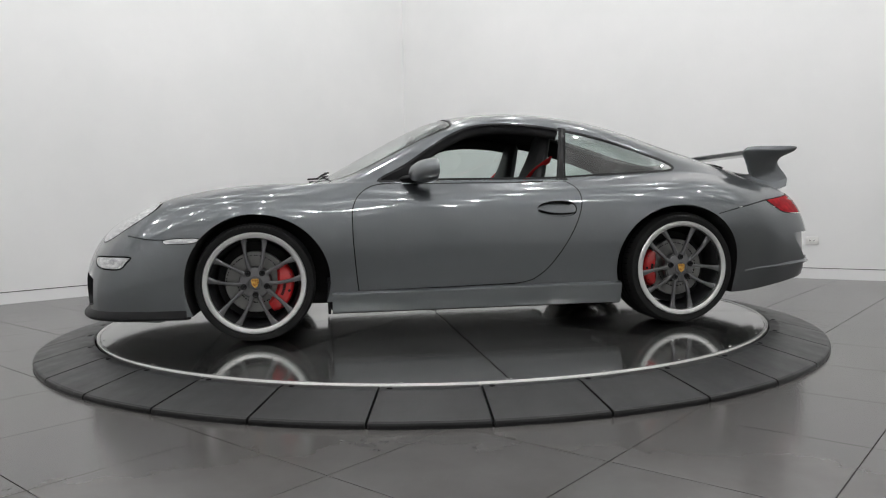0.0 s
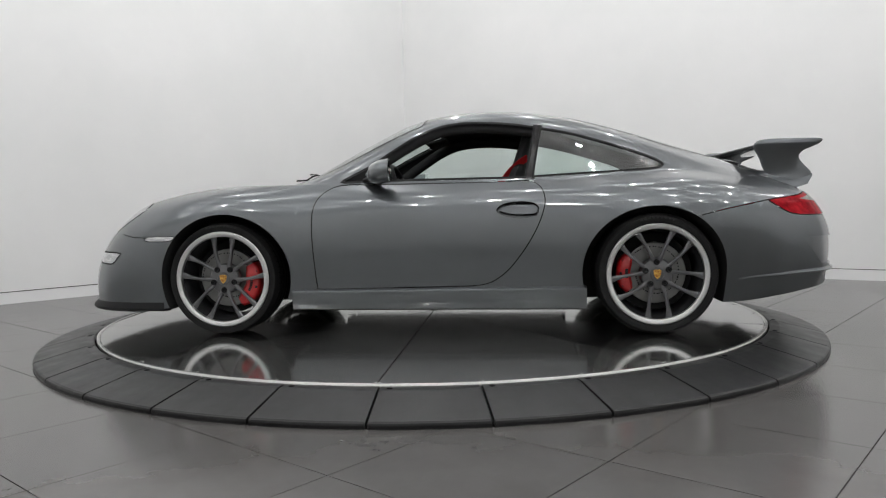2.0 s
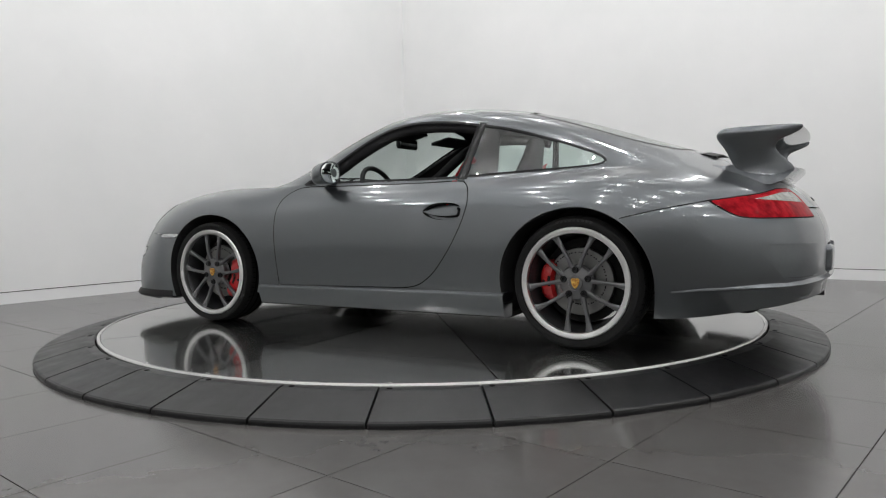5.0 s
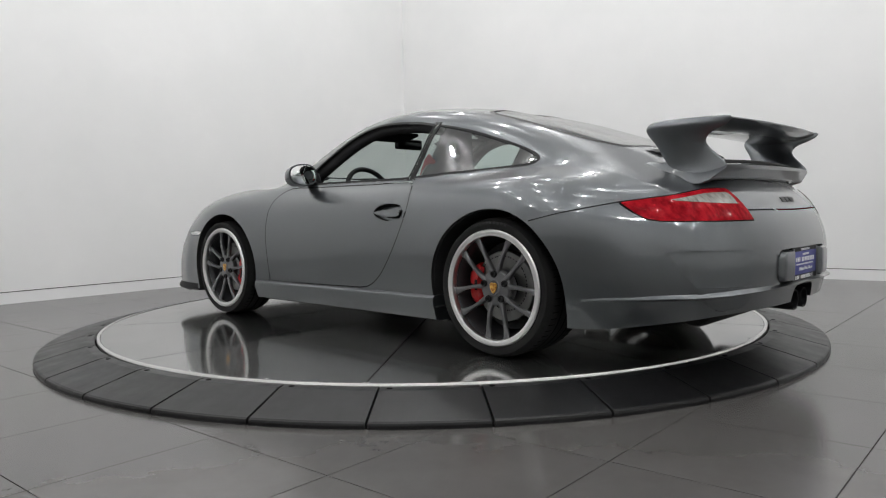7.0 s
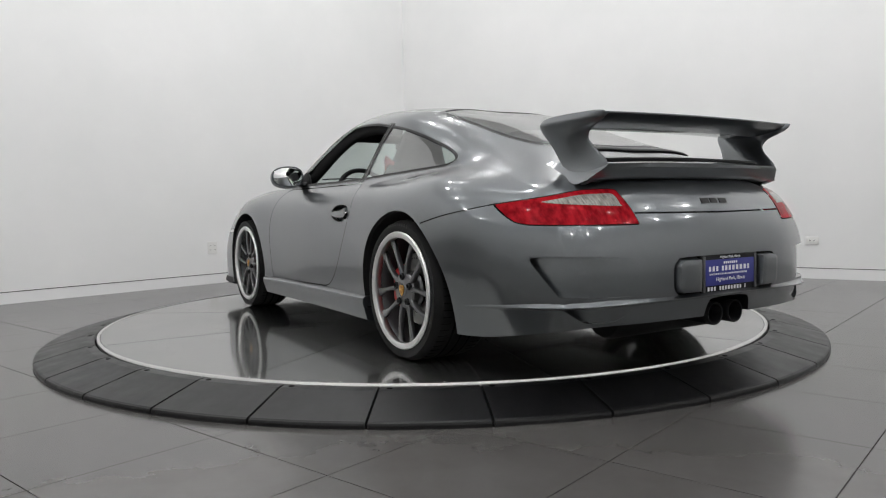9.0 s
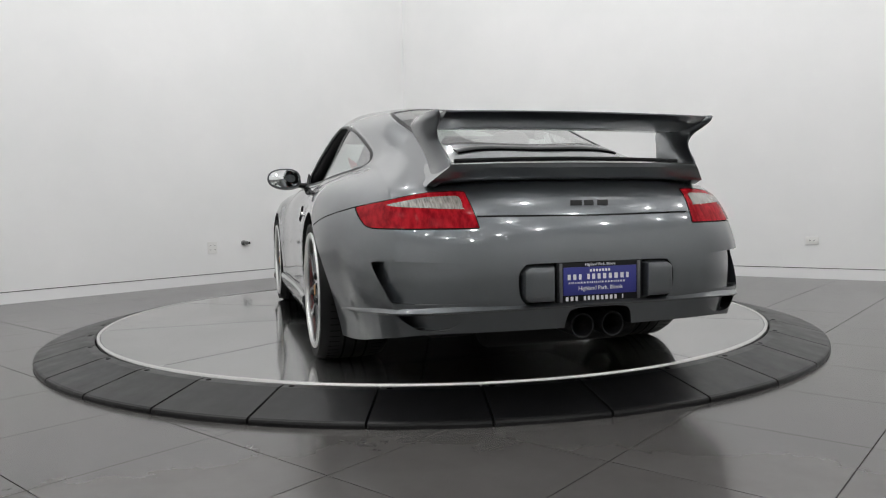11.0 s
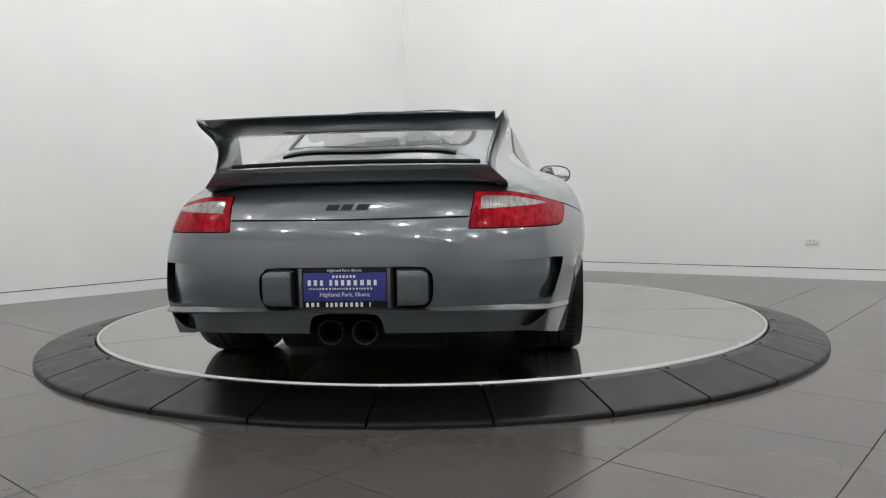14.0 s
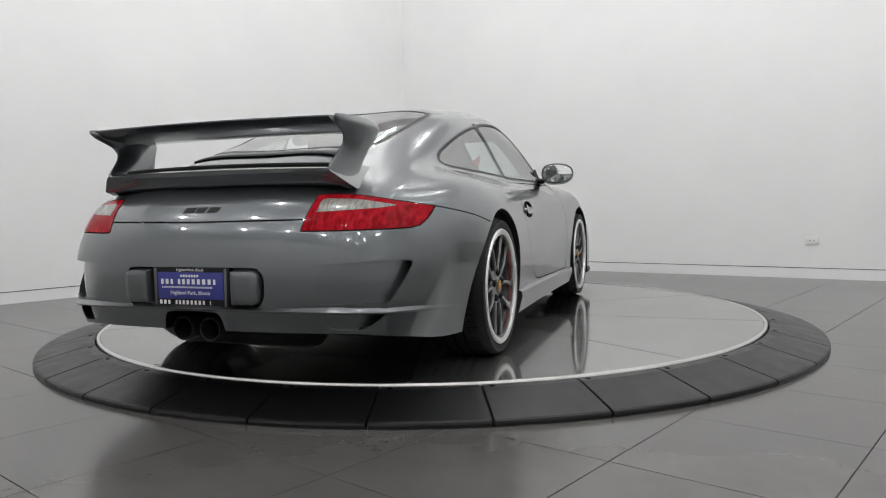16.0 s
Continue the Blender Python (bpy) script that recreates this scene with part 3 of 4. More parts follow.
def build_skin(car):
    global NORMALS
    bm = body_half()
    whole = bm.copy()                       # the uncut skin gives all panels their normals
    whole.verts.index_update()
    smooth = [Vector((v.normal.x, 0 if v.co.y < 1e-5 else v.normal.y, v.normal.z)).normalized() for v in whole.verts]
    bmesh.ops.triangulate(whole, faces=whole.faces)
    whole.faces.ensure_lookup_table()
    tree = BVHTree.FromBMesh(whole)
    for axle in (FRONT_AXLE, REAR_AXLE):
        outline = circle(axle.x, axle.z + .006, ARCH_R)
        if axle.x > 0:
            outline = [(x if x > axle.x else axle.x + (x - axle.x) * 1.105, z) for x, z in outline]
        else:
            outline = [(rear_arch(x - axle.x, z - axle.z - .006) + axle.x, z) for x, z in outline]
        panel(bm, "arch", outline, (0, 2), lambda c: c.y > .5 and c.z < .72)
    low = lambda c: c.y > .6 and c.z < .9 and abs(c.x) < 1.0
    panel(bm, "door", smooth_outline(DOOR, 3), (0, 2), low, .006, "door_gap")
    panel(bm, "pillar", PILLAR, (0, 2), lambda c: c.y > .45 and c.z > .75)
    cabin = lambda c: c.y > .45 and c.z > .75 and -1.4 < c.x < .9
    panel(bm, "side_window", smooth_outline(SIDE_WINDOW, 4), (0, 2), cabin, .013, "side_seal")
    panel(bm, "quarter_window", smooth_outline(QUARTER, 4), (0, 2), cabin, .012, "quarter_seal")
    top = lambda c: c.z > .8
    panel(bm, "windshield", smooth_outline(WINDSHIELD, 4), (0, 1), lambda c: top(c) and c.x > -.1, .016, "windshield_seal")
    panel(bm, "rear_window", smooth_outline(REAR_WINDOW, 4), (0, 1), lambda c: top(c) and c.x < -.4, .02, "rear_seal")
    tail = lambda c: c.x < -1.5
    panel(bm, "tail_red", smooth_outline(TAIL_LIGHT, 3), (1, 2), tail, .004, "tail_gap")
    panel(bm, "tail_clear", smooth_outline(TAIL_CLEAR, 3), (1, 2), tail)
    panel(bm, "deck_gap", [(-.05, .644), (.4318, .6485), (.4318, .6545), (-.05, .650)], (1, 2), tail)
    panel(bm, "bumper_gap", [(-1.312, .6235), (-1.312, .6185), (-1.45, .650), (-1.69, .694), (-1.69, .699), (-1.45, .655)], (0, 2), lambda c: c.y > .772)
    rear_low = lambda c: c.x < -1.75
    panel(bm, "vent", smooth_outline(VENT, 3), (1, 2), rear_low)
    panel(bm, "low_vent", smooth_outline(LOW_VENT, 3), (1, 2), rear_low)
    panel(bm, "niche", smooth_outline(PLATE_NICHE, 3), (1, 2), rear_low)
    panel(bm, "pipe_niche", smooth_outline(PIPE_NICHE, 3), (1, 2), rear_low)
    panel(bm, "marker", smooth_outline(MARKER, 3), (0, 2), side, .004, "marker_gap")
    front = lambda c: c.x > 1.6 and c.y > .3
    panel(bm, "intake", smooth_outline([(.42, .36), (.62, .355), (.665, .33), (.67, .23), (.64, .205), (.42, .19)], 3), (1, 2), lambda c: c.x > 1.8)
    panel(bm, "fog", smooth_outline(FOG, 3), (0, 2), front, .008, "fog_gap")
    panel(bm, "headlight", smooth_outline(HEADLIGHT, 3), (1, 2), lambda c: front(c) and c.z > .48, .005, "headlight_gap")
    panel(bm, "nose_gap", [(1.70, .543), (1.70, .547), (1.80, .553), (1.90, .572), (1.90, .568), (1.80, .549)], (0, 2), lambda c: c.y > .6 and c.x > 1.6)
    panel(bm, "handle_cup", smooth_outline(HANDLE, 3), (0, 2), low, .003, "handle_gap")
    panel(bm, "grip", smooth_outline(GRIP, 3), (0, 2), low, .0015, "grip_gap")
    bm.verts.index_update()
    bm.normal_update()
    NORMALS = []
    for v in bm.verts:
        near, _, index, _ = tree.find_nearest(v.co)
        corners = whole.faces[index].verts
        weights = interpolate.poly_3d_calc([c.co for c in corners], near)
        NORMALS.append(sum((smooth[c.index] * w for c, w in zip(corners, weights)), Vector()).normalized())
    whole.free()
    emit(bm, "body", "body", PAINT, car)
    emit(bm, "door", "door", PAINT, car, "split", label="grey painted car door")
    for t in ("door_gap", "tail_gap", "deck_gap", "bumper_gap", "marker_gap", "fog_gap", "headlight_gap", "nose_gap", "handle_gap", "grip_gap"):
        emit(bm, t, "panel_gap", SEAM, car, "both" if t == "deck_gap" else "split", offset=-.012)
    emit(bm, "pillar", "door_pillar", GLOSS_BLACK, car, "split", .0, "gloss black pillar cover")
    emit(bm, "handle_cup", "handle_cup", PAINT, car, "split", -.034, "dark finger recess of the door handle")
    emit(bm, "grip", "door_handle", PAINT, car, "split", .011, "grey painted door handle")
    for t, n in (("side_seal", "window_seal"), ("quarter_seal", "window_seal")):
        emit(bm, t, n, TRIM, car, "split", .001)
    for t in ("windshield_seal", "rear_seal"):
        emit(bm, t, "window_seal", TRIM, car, offset=.001)
    for t in ("side_window", "quarter_window"):
        for ob in emit(bm, t, "window_pane", CLEAR, car, "split", -.002, "clear faintly green side glass"):
            ob.visible_shadow = False
            if t == "side_window" and ob.data.vertices[0].co.y > 0:
                bpy.data.objects.remove(ob)     # the left door's pane is wound down
    for t in ("windshield", "rear_window"):
        for ob in emit(bm, t, t, CLEAR, car, offset=-.002, label="clear faintly green curved glass"):
            ob.visible_shadow = False
    emit(bm, "tail_red", "tail_light", RED_LENS, car, "split", .002, "red tail light lens")
    emit(bm, "tail_clear", "reversing_lens", REVERSE_LENS, car, "split", .003, "clear upper tail light lens")
    emit(bm, "marker", "side_marker", SILVER_LENS, car, "split", .001, "clear side marker lamp")
    emit(bm, "fog", "front_lamp", SILVER_LENS, car, "split", .001, "clear front bumper lamp")
    emit(bm, "headlight", "headlight", SILVER_LENS, car, "split", .002, "clear oval headlight")
    # dark inner skin of the cabin
    emit(bm, "body", "cabin_lining", HEADLINER, car, offset=-.02, flip=True, keep=lambda c: -1.28 < c.x < .98 and c.z > .3)
    emit(bm, "door", "door_card", LEATHER, car, "split", -.025, flip=True)
    # wheel wells: the cut rim of the skin, drawn inwards
    lay = bm.faces.layers.int["tag"]
    hole = TAGS.index("arch")
    wells = {(x, s): bmesh.new() for x in (True, False) for s in (1, -1)}
    made = {}

    def at(v, depth, s):
        key = (v.index, depth, s)
        if key not in made:
            y = v.co.y - depth if depth < .1 else .52
            made[key] = wells[v.co.x > 0, s].verts.new((v.co.x, y * s, v.co.z))
        return made[key]
    for e in bm.edges:
        kinds = {f[lay] == hole for f in e.link_faces}
        if kinds == {True, False}:
            a, b = e.verts
            for s in (1, -1):
                wells[a.co.x > 0, s].faces.new((at(a, .0, s), at(b, .0, s), at(b, .5, s), at(a, .5, s)))
    for (ahead, s), well in wells.items():
        axle = FRONT_AXLE if ahead else REAR_AXLE
        ring = [well.verts.new((axle.x + .41 * math.cos(k * math.pi / 12), .515 * s, axle.z - .1 + .48 * math.sin(k * math.pi / 12))) for k in range(13)]
        well.faces.new(ring)
        part("wheel_well", well, LINER, car, "matt black wheel well liner")
    for s in ((1,), (-1,)):
        recess(bm, car, "vent", .085, "air_vent", PAINT, sides=s, slope=(.475, .765))
        recess(bm, car, "intake", -.12, "air_intake", sides=s)
        recess(bm, car, "low_vent", .07, "air_vent", PAINT, sides=s, slope=(.50, .69))
    recess(bm, car, "niche", .05, "plate_niche")
    recess(bm, car, "pipe_niche", .3, "pipe_niche")
    global SKIN
    SKIN = BVHTree.FromBMesh(bm)
    bm.free()


def recess(bm, car, tag, depth, name, mat=None, sides=(1, -1), slope=None):
    """A pocket behind an opening in the tail: walls drawn ahead and a floor."""
    lay = bm.faces.layers.int["tag"]
    t = TAGS.index(tag)
    out, made = bmesh.new(), {}

    def at(v, d, s):
        s = s if v.co.y > 1e-5 else sides[0]
        key = (v.index, d, s)
        if key not in made:
            f = max(0.0, min(1.0, (v.co.y - slope[0]) / (slope[1] - slope[0]))) ** 1.8 if slope and d else 1.0
            made[key] = out.verts.new((v.co.x + d * f, v.co.y * s, v.co.z))
        return made[key]
    for f in bm.faces:
        if f[lay] != t:
            continue
        for s in sides:
            out.faces.new([at(v, depth, s) for v in f.verts])
            for e in f.edges:
                if any(g[lay] != t for g in e.link_faces):
                    a, b = e.verts
                    out.faces.new((at(a, 0, s), at(b, 0, s), at(b, depth, s), at(a, depth, s)))
    return part(name, out, mat or BLACK, car)


# ------------------------------------------------------------ the car: wheels


def build_wheel(car, axle, y, tyre_r, width, s):
    """One wheel; its own y points outwards from the car, y = 0 on the outer face of the rim."""
    bm = bmesh.new()
    w, r = width, tyre_r
    lathe(bm, [(.245, -.012), (.262, -.004), (.285, .004), (.300, .002), (r - .012, -.012), (r - .003, -.03), (r, -.05), (r, -w + .05), (r - .003, -w + .03), (r - .012, -w + .012), (.29, -w), (.25, -w + .01), (.245, -w + .02)], 96, shut=True)
    m = pose(axle.x, y * s, axle.z, 0, 0, 0 if s > 0 else 180)
    spin = 0.0 if axle.x > 0 else radians(-38)
    wheel = part("wheel", bm, TYRE, car, "dark spoked wheel with a polished lip and black tyre")
    wheel.matrix_basis = m
    bm = bmesh.new()
    for k in range(3):
        d = -.5 * w + (k - 1) * .05
        lathe(bm, [(r - .008, d - .005), (r + .0008, d - .0045), (r + .0008, d + .0045), (r - .008, d + .005)], 72)
    part("tread_groove", bm, SEAM, wheel)
    bm = bmesh.new()
    for k in range(9):
        a = radians(74 + 4 * k)
        for rr, ww in ((.296, .006),):
            m2 = Matrix.Rotation(-a, 4, "Y") @ Matrix.Translation((rr, .0022, 0))
            box(bm, -ww, ww, -.002, .0016, -.006, .006, m=m2)
    tagged(part("sidewall_bars", bm, SIDEWALL, wheel, "raised lettering bars on the tyre"), kind="stuff")
    bm = bmesh.new()
    lathe(bm, [(.2405, -.03), (.2345, -.008), (.238, .003), (.250, .008), (.261, .007), (.2655, .001), (.262, -.008)], 96)
    part("rim_lip", bm, LIP, wheel, "bright machined rim lip")
    bm = bmesh.new()
    lathe(bm, [(.2435, -.03), (.230, -.05), (.222, -.10), (.215, -w + .02)], 80)
    part("barrel", bm, BARREL, wheel)
    # ten slim spokes in five pairs, bowed outwards at the hub
    for k in range(10):
        base = 2 * math.pi * (k // 2) / 5 + math.pi / 2 + (math.pi / 5)
        lean = 1 if k % 2 else -1
        a_hub, a_rim = base + lean * .21 + spin, base + lean * .41 + spin
        rows = []
        for i in range(9):
            f = i / 8
            rad = .055 + (.243 - .055) * f
            a = a_hub + (a_rim - a_hub) * f ** .8
            c, d = Vector((math.cos(a), 0, math.sin(a))), Vector((-math.sin(a), 0, math.cos(a)))
            half = .0145 - .0055 * math.sin(f * math.pi) + .006 * f ** 6
            out = -.020 + .004 * math.sin(f * math.pi) + (.004 if f > .9 else 0)
            thick = .026 - .008 * f
            ring = []
            for q, t in ((-1, 0), (-.7, .8), (-.25, 1), (.25, 1), (.7, .8), (1, 0), (.8, -1), (-.8, -1)):
                ring.append(c * rad + d * half * q + Vector((0, out + (t - 1) * .006 if t >= 0 else out - thick, 0)))
            rows.append(ring)
        part("spoke", loft(bmesh.new(), rows), RIM, wheel)
    bm = bmesh.new()
    lathe(bm, [(0, -.012), (.033, -.012), (.036, -.016), (.046, -.018), (.078, -.022), (.084, -.03), (.080, -.06), (.0, -.06)], 48)
    part("hub", bm, RIM, wheel)
    bm = bmesh.new()
    outline = [(-.020, .018), (-.012, .024), (0, .021), (.012, .024), (.020, .018), (.018, -.004), (.010, -.018), (0, -.026), (-.010, -.018), (-.018, -.004)]
    prism(bm, outline, .004, Matrix.Translation((0, -.010, 0)), .001)
    part("cap_badge", bm, GOLD, wheel, "gold shield-shaped cap badge")
    for k in range(5):
        a = 2 * math.pi * k / 5 + math.pi / 2 + math.pi / 5 + spin
        p = Matrix.Translation((.062 * math.cos(a), -.012, .062 * math.sin(a)))
        bm = bmesh.new()
        lathe(bm, [(0, -.004), (.008, -.004), (.009, .002), (.0135, .003), (.016, -.001), (.0165, -.012)], 14, p)
        part("lug_nut", bm, BLACK, wheel)
    bm = bmesh.new()
    lathe(bm, [(.075, -.095), (.160, -.095), (.163, -.098), (.163, -.122), (.160, -.125), (.075, -.125)], 72, shut=True)
    rotor = part("brake_disc", bm, BRAKE, wheel, "drilled steel brake disc")
    bm = bmesh.new()
    for k in range(60):
        a = k * 2.399963
        rad = .096 + .058 * ((k * .618034) % 1)
        lathe(bm, [(0, .0006), (.0038, .0006), (.004, -.002)], 8, Matrix.Translation((rad * math.cos(a), -.095, rad * math.sin(a))))
    part("drill_hole", bm, SEAM, rotor)
    bm = bmesh.new()
    lathe(bm, [(.07, -.09), (.085, -.075), (.075, -.06)], 40)
    part("disc_bell", bm, RIM, wheel)
    # caliper: behind the front axle, ahead of the rear one
    bm = bmesh.new()
    mid, span = (math.pi + .28, .78) if axle.x > 0 else (0.0, .6)
    mid = mid if s > 0 else math.pi - mid
    deep = -.052 if axle.x > 0 else -.070
    rows = []
    for i in range(13):
        f = i / 12
        a = mid - span + 2 * span * f
        c = Vector((math.cos(a), 0, math.sin(a)))
        puff = .5 + .5 * min(1, 5 * min(f, 1 - f))
        o, inn = .168 + .030 * puff, (.135 if axle.x > 0 else .150) - .022 * puff
        y0 = deep - .018 + .018 * puff + .007 * abs(math.sin(2 * math.pi * f))
        rows.append([c * inn + Vector((0, -.09, 0)), c * inn + Vector((0, y0 - .014, 0)), c * (inn + .014) + Vector((0, y0, 0)), c * (o - .022) + Vector((0, y0, 0)), c * (o - .006) + Vector((0, y0 - .008, 0)), c * o + Vector((0, y0 - .02, 0)), c * o + Vector((0, -.14, 0)), c * (o - .02) + Vector((0, -.14, 0)), c * (o - .02) + Vector((0, -.09, 0))])
    cal = part("caliper", loft(bm, rows), CALIPER, wheel, "red painted brake caliper")
    for q in (-.62, .0, .62):
        a = mid + span * q
        bm = bmesh.new()
        lathe(bm, [(0, .006), (.006, .006), (.008, .004), (.0085, -.01)], 10, Matrix.Translation((.178 * math.cos(a), deep - .004, .178 * math.sin(a))))
        part("caliper_bolt", bm, BLACK, cal)
    bm = bmesh.new()
    for q in range(7):
        a = mid + span * (-.24 + .08 * q)
        box(bm, -.007, .007, -.002, .003, -.0035, .0035, m=Matrix.Translation((.150 * math.cos(a), deep + .004, .150 * math.sin(a))) @ Matrix.Rotation(-a, 4, "Y"))
    tagged(part("lettering_bar", bm, BLACK, cal), kind="stuff")
    # cross cuts on the tread's shoulders
    bm = bmesh.new()
    for k in range(64):
        turn = Matrix.Rotation(2 * math.pi * k / 64, 4, "Y")
        for side_y in (-.058, -w + .058):
            box(bm, r - .006, r + .0006, side_y - .022, side_y + .022, -.0018, .0018, m=turn)
    tagged(part("tread_cut", bm, SEAM, wheel), kind="stuff")
    # dark backing plate behind the disc
    bm = bmesh.new()
    lathe(bm, [(.05, -.14), (.205, -.15), (.205, -.155), (.05, -.155)], 40, shut=True)
    part("dust_shield", bm, LINER, wheel)
    return wheel


def build_wing(car):
    """The fixed rear wing: blade, two side plates, base spoiler."""
    def foil(x0, x1, z, tip, droop):
        n, up, low = 12, [], []
        for i in range(n + 1):
            f = i / n
            t = .026 * (1 - f) ** .5 * f ** .4 * 1.9 + .004
            camber = droop * f * f - .012 * math.sin(f * math.pi)
            up.append((x0 + (x1 - x0) * f, z + camber + t * .62))
            low.append((x0 + (x1 - x0) * f, z + camber - t * .5))
        return up + low[::-1]
    bm = bmesh.new()
    rows = []
    for i in range(25):
        y = -.53 + 1.06 * i / 24
        bow = 1 - (y / .53) ** 2
        ring = foil(-1.70 - .02 * bow, -2.035 - .02 * bow, 1.000 + .004 * bow, 0, .018)
        rows.append([Vector((x, y, z)) for x, z in ring])
    wing = part("rear_wing", loft(bm, rows), PAINT, car, "grey fixed rear wing on curved side plates")
    edges = [(.757, -1.87, -1.905), (.772, -1.825, -1.95), (.80, -1.785, -1.985), (.825, -1.765, -2.0), (.845, -1.752, -1.998), (.875, -1.735, -1.968), (.905, -1.722, -1.938), (.93, -1.708, -1.927), (.955, -1.690, -1.945), (.972, -1.680, -1.985), (.99, -1.678, -2.025), (1.006, -1.690, -2.040), (1.016, -1.715, -2.035), (1.020, -1.76, -2.0)]
    levels = catmull([Vector(e) for e in edges], 3)
    for s in (1, -1):
        rows = []
        for k, (z, xf, xr) in enumerate(levels):
            f = (z - .757) / .263
            z += .008 * f
            waist = math.sin(min(max(f, 0), 1) ** .62 * math.pi) ** 1.3
            mid = .545 - .042 * waist + .014 * f
            half = (.030 - .008 * waist) * min(1, .25 + 6 * min(f + .02, 1.0 - f + .03))
            c, r = (xf + xr) / 2, (xf - xr) / 2
            ring = []
            for q in range(28):
                t = 2 * math.pi * q / 28
                cx = math.copysign(abs(math.cos(t)) ** .8, math.cos(t))
                sy = math.copysign(abs(math.sin(t)) ** .8, math.sin(t))
                ring.append(Vector((c + r * cx, (mid + half * sy * (1 if cx > 0 else 1 - .55 * cx * cx)) * s, z)))
            rows.append(ring)
        part("wing_plate", loft(bmesh.new(), rows), PAINT, wing, smooth=70)
    # ducktail base between the feet
    bm = bmesh.new()
    rows = []
    for i in range(25):
        y = -.53 + 1.06 * i / 24
        b = 1 - abs(y / .53) ** 2.5
        e = .03 * b
        low = skin_at((-1.63, max(abs(y), .001), 1.3), (0, 0, -1))[0].z
        ring = [(-1.63, low + .002), (-1.69, max(low - .012, .856)), (-1.75, .858 + .012 * b), (-1.88, .842 + .008 * b), (-1.98 - e, .842 + .006 * b), (-2.005 - e, .836 + .004 * b), (-2.003 - e, .824), (-1.985 - e, .808), (-1.970 - e, .795), (-1.960 - e, .785), (-1.91, .772), (-1.70, .78)]
        rows.append([Vector((x, y * (.955 + .125 * max(0, min(1, (.832 - z) / .05))), z - .012 * abs(y / .53) ** 6 * max(0, min(1, (.832 - z) / .07)))) for x, z in ring])
    part("base_spoiler", loft(bm, rows), PAINT, wing)
    return wing


def skin_at(start, way, s=1):
    """The point of the skin met from start along way (for the left half), and its normal."""
    p, n, _, _ = SKIN.ray_cast(Vector(start), Vector(way).normalized())
    return (Vector((p.x, p.y * s, p.z)), Vector((n.x, n.y * s, n.z))) if p else (None, None)


def bar_block(bm, y0, y1, z0, z1, x, thick=.0012):
    """A flat bar on a face that looks to the rear."""
    box(bm, x - thick, x + .0004, min(y0, y1), max(y0, y1), z0, z1)
    return bm


def letters(text, size, mat, parent, m, label):
    cu = bpy.data.curves.new("lettering", "FONT")
    cu.body, cu.size, cu.align_x, cu.align_y, cu.extrude = text, size, "CENTER", "CENTER", .0004
    tmp = new("lettering", cu)
    bpy.context.view_layer.update()
    me = bpy.data.meshes.new_from_object(tmp.evaluated_get(bpy.context.evaluated_depsgraph_get()))
    bpy.data.objects.remove(tmp)
    me.materials.clear()
    me.materials.append(mat)
    ob = new("lettering", me)
    ob.parent = parent
    ob.matrix_basis = m
    tagged(ob, label)
    return ob


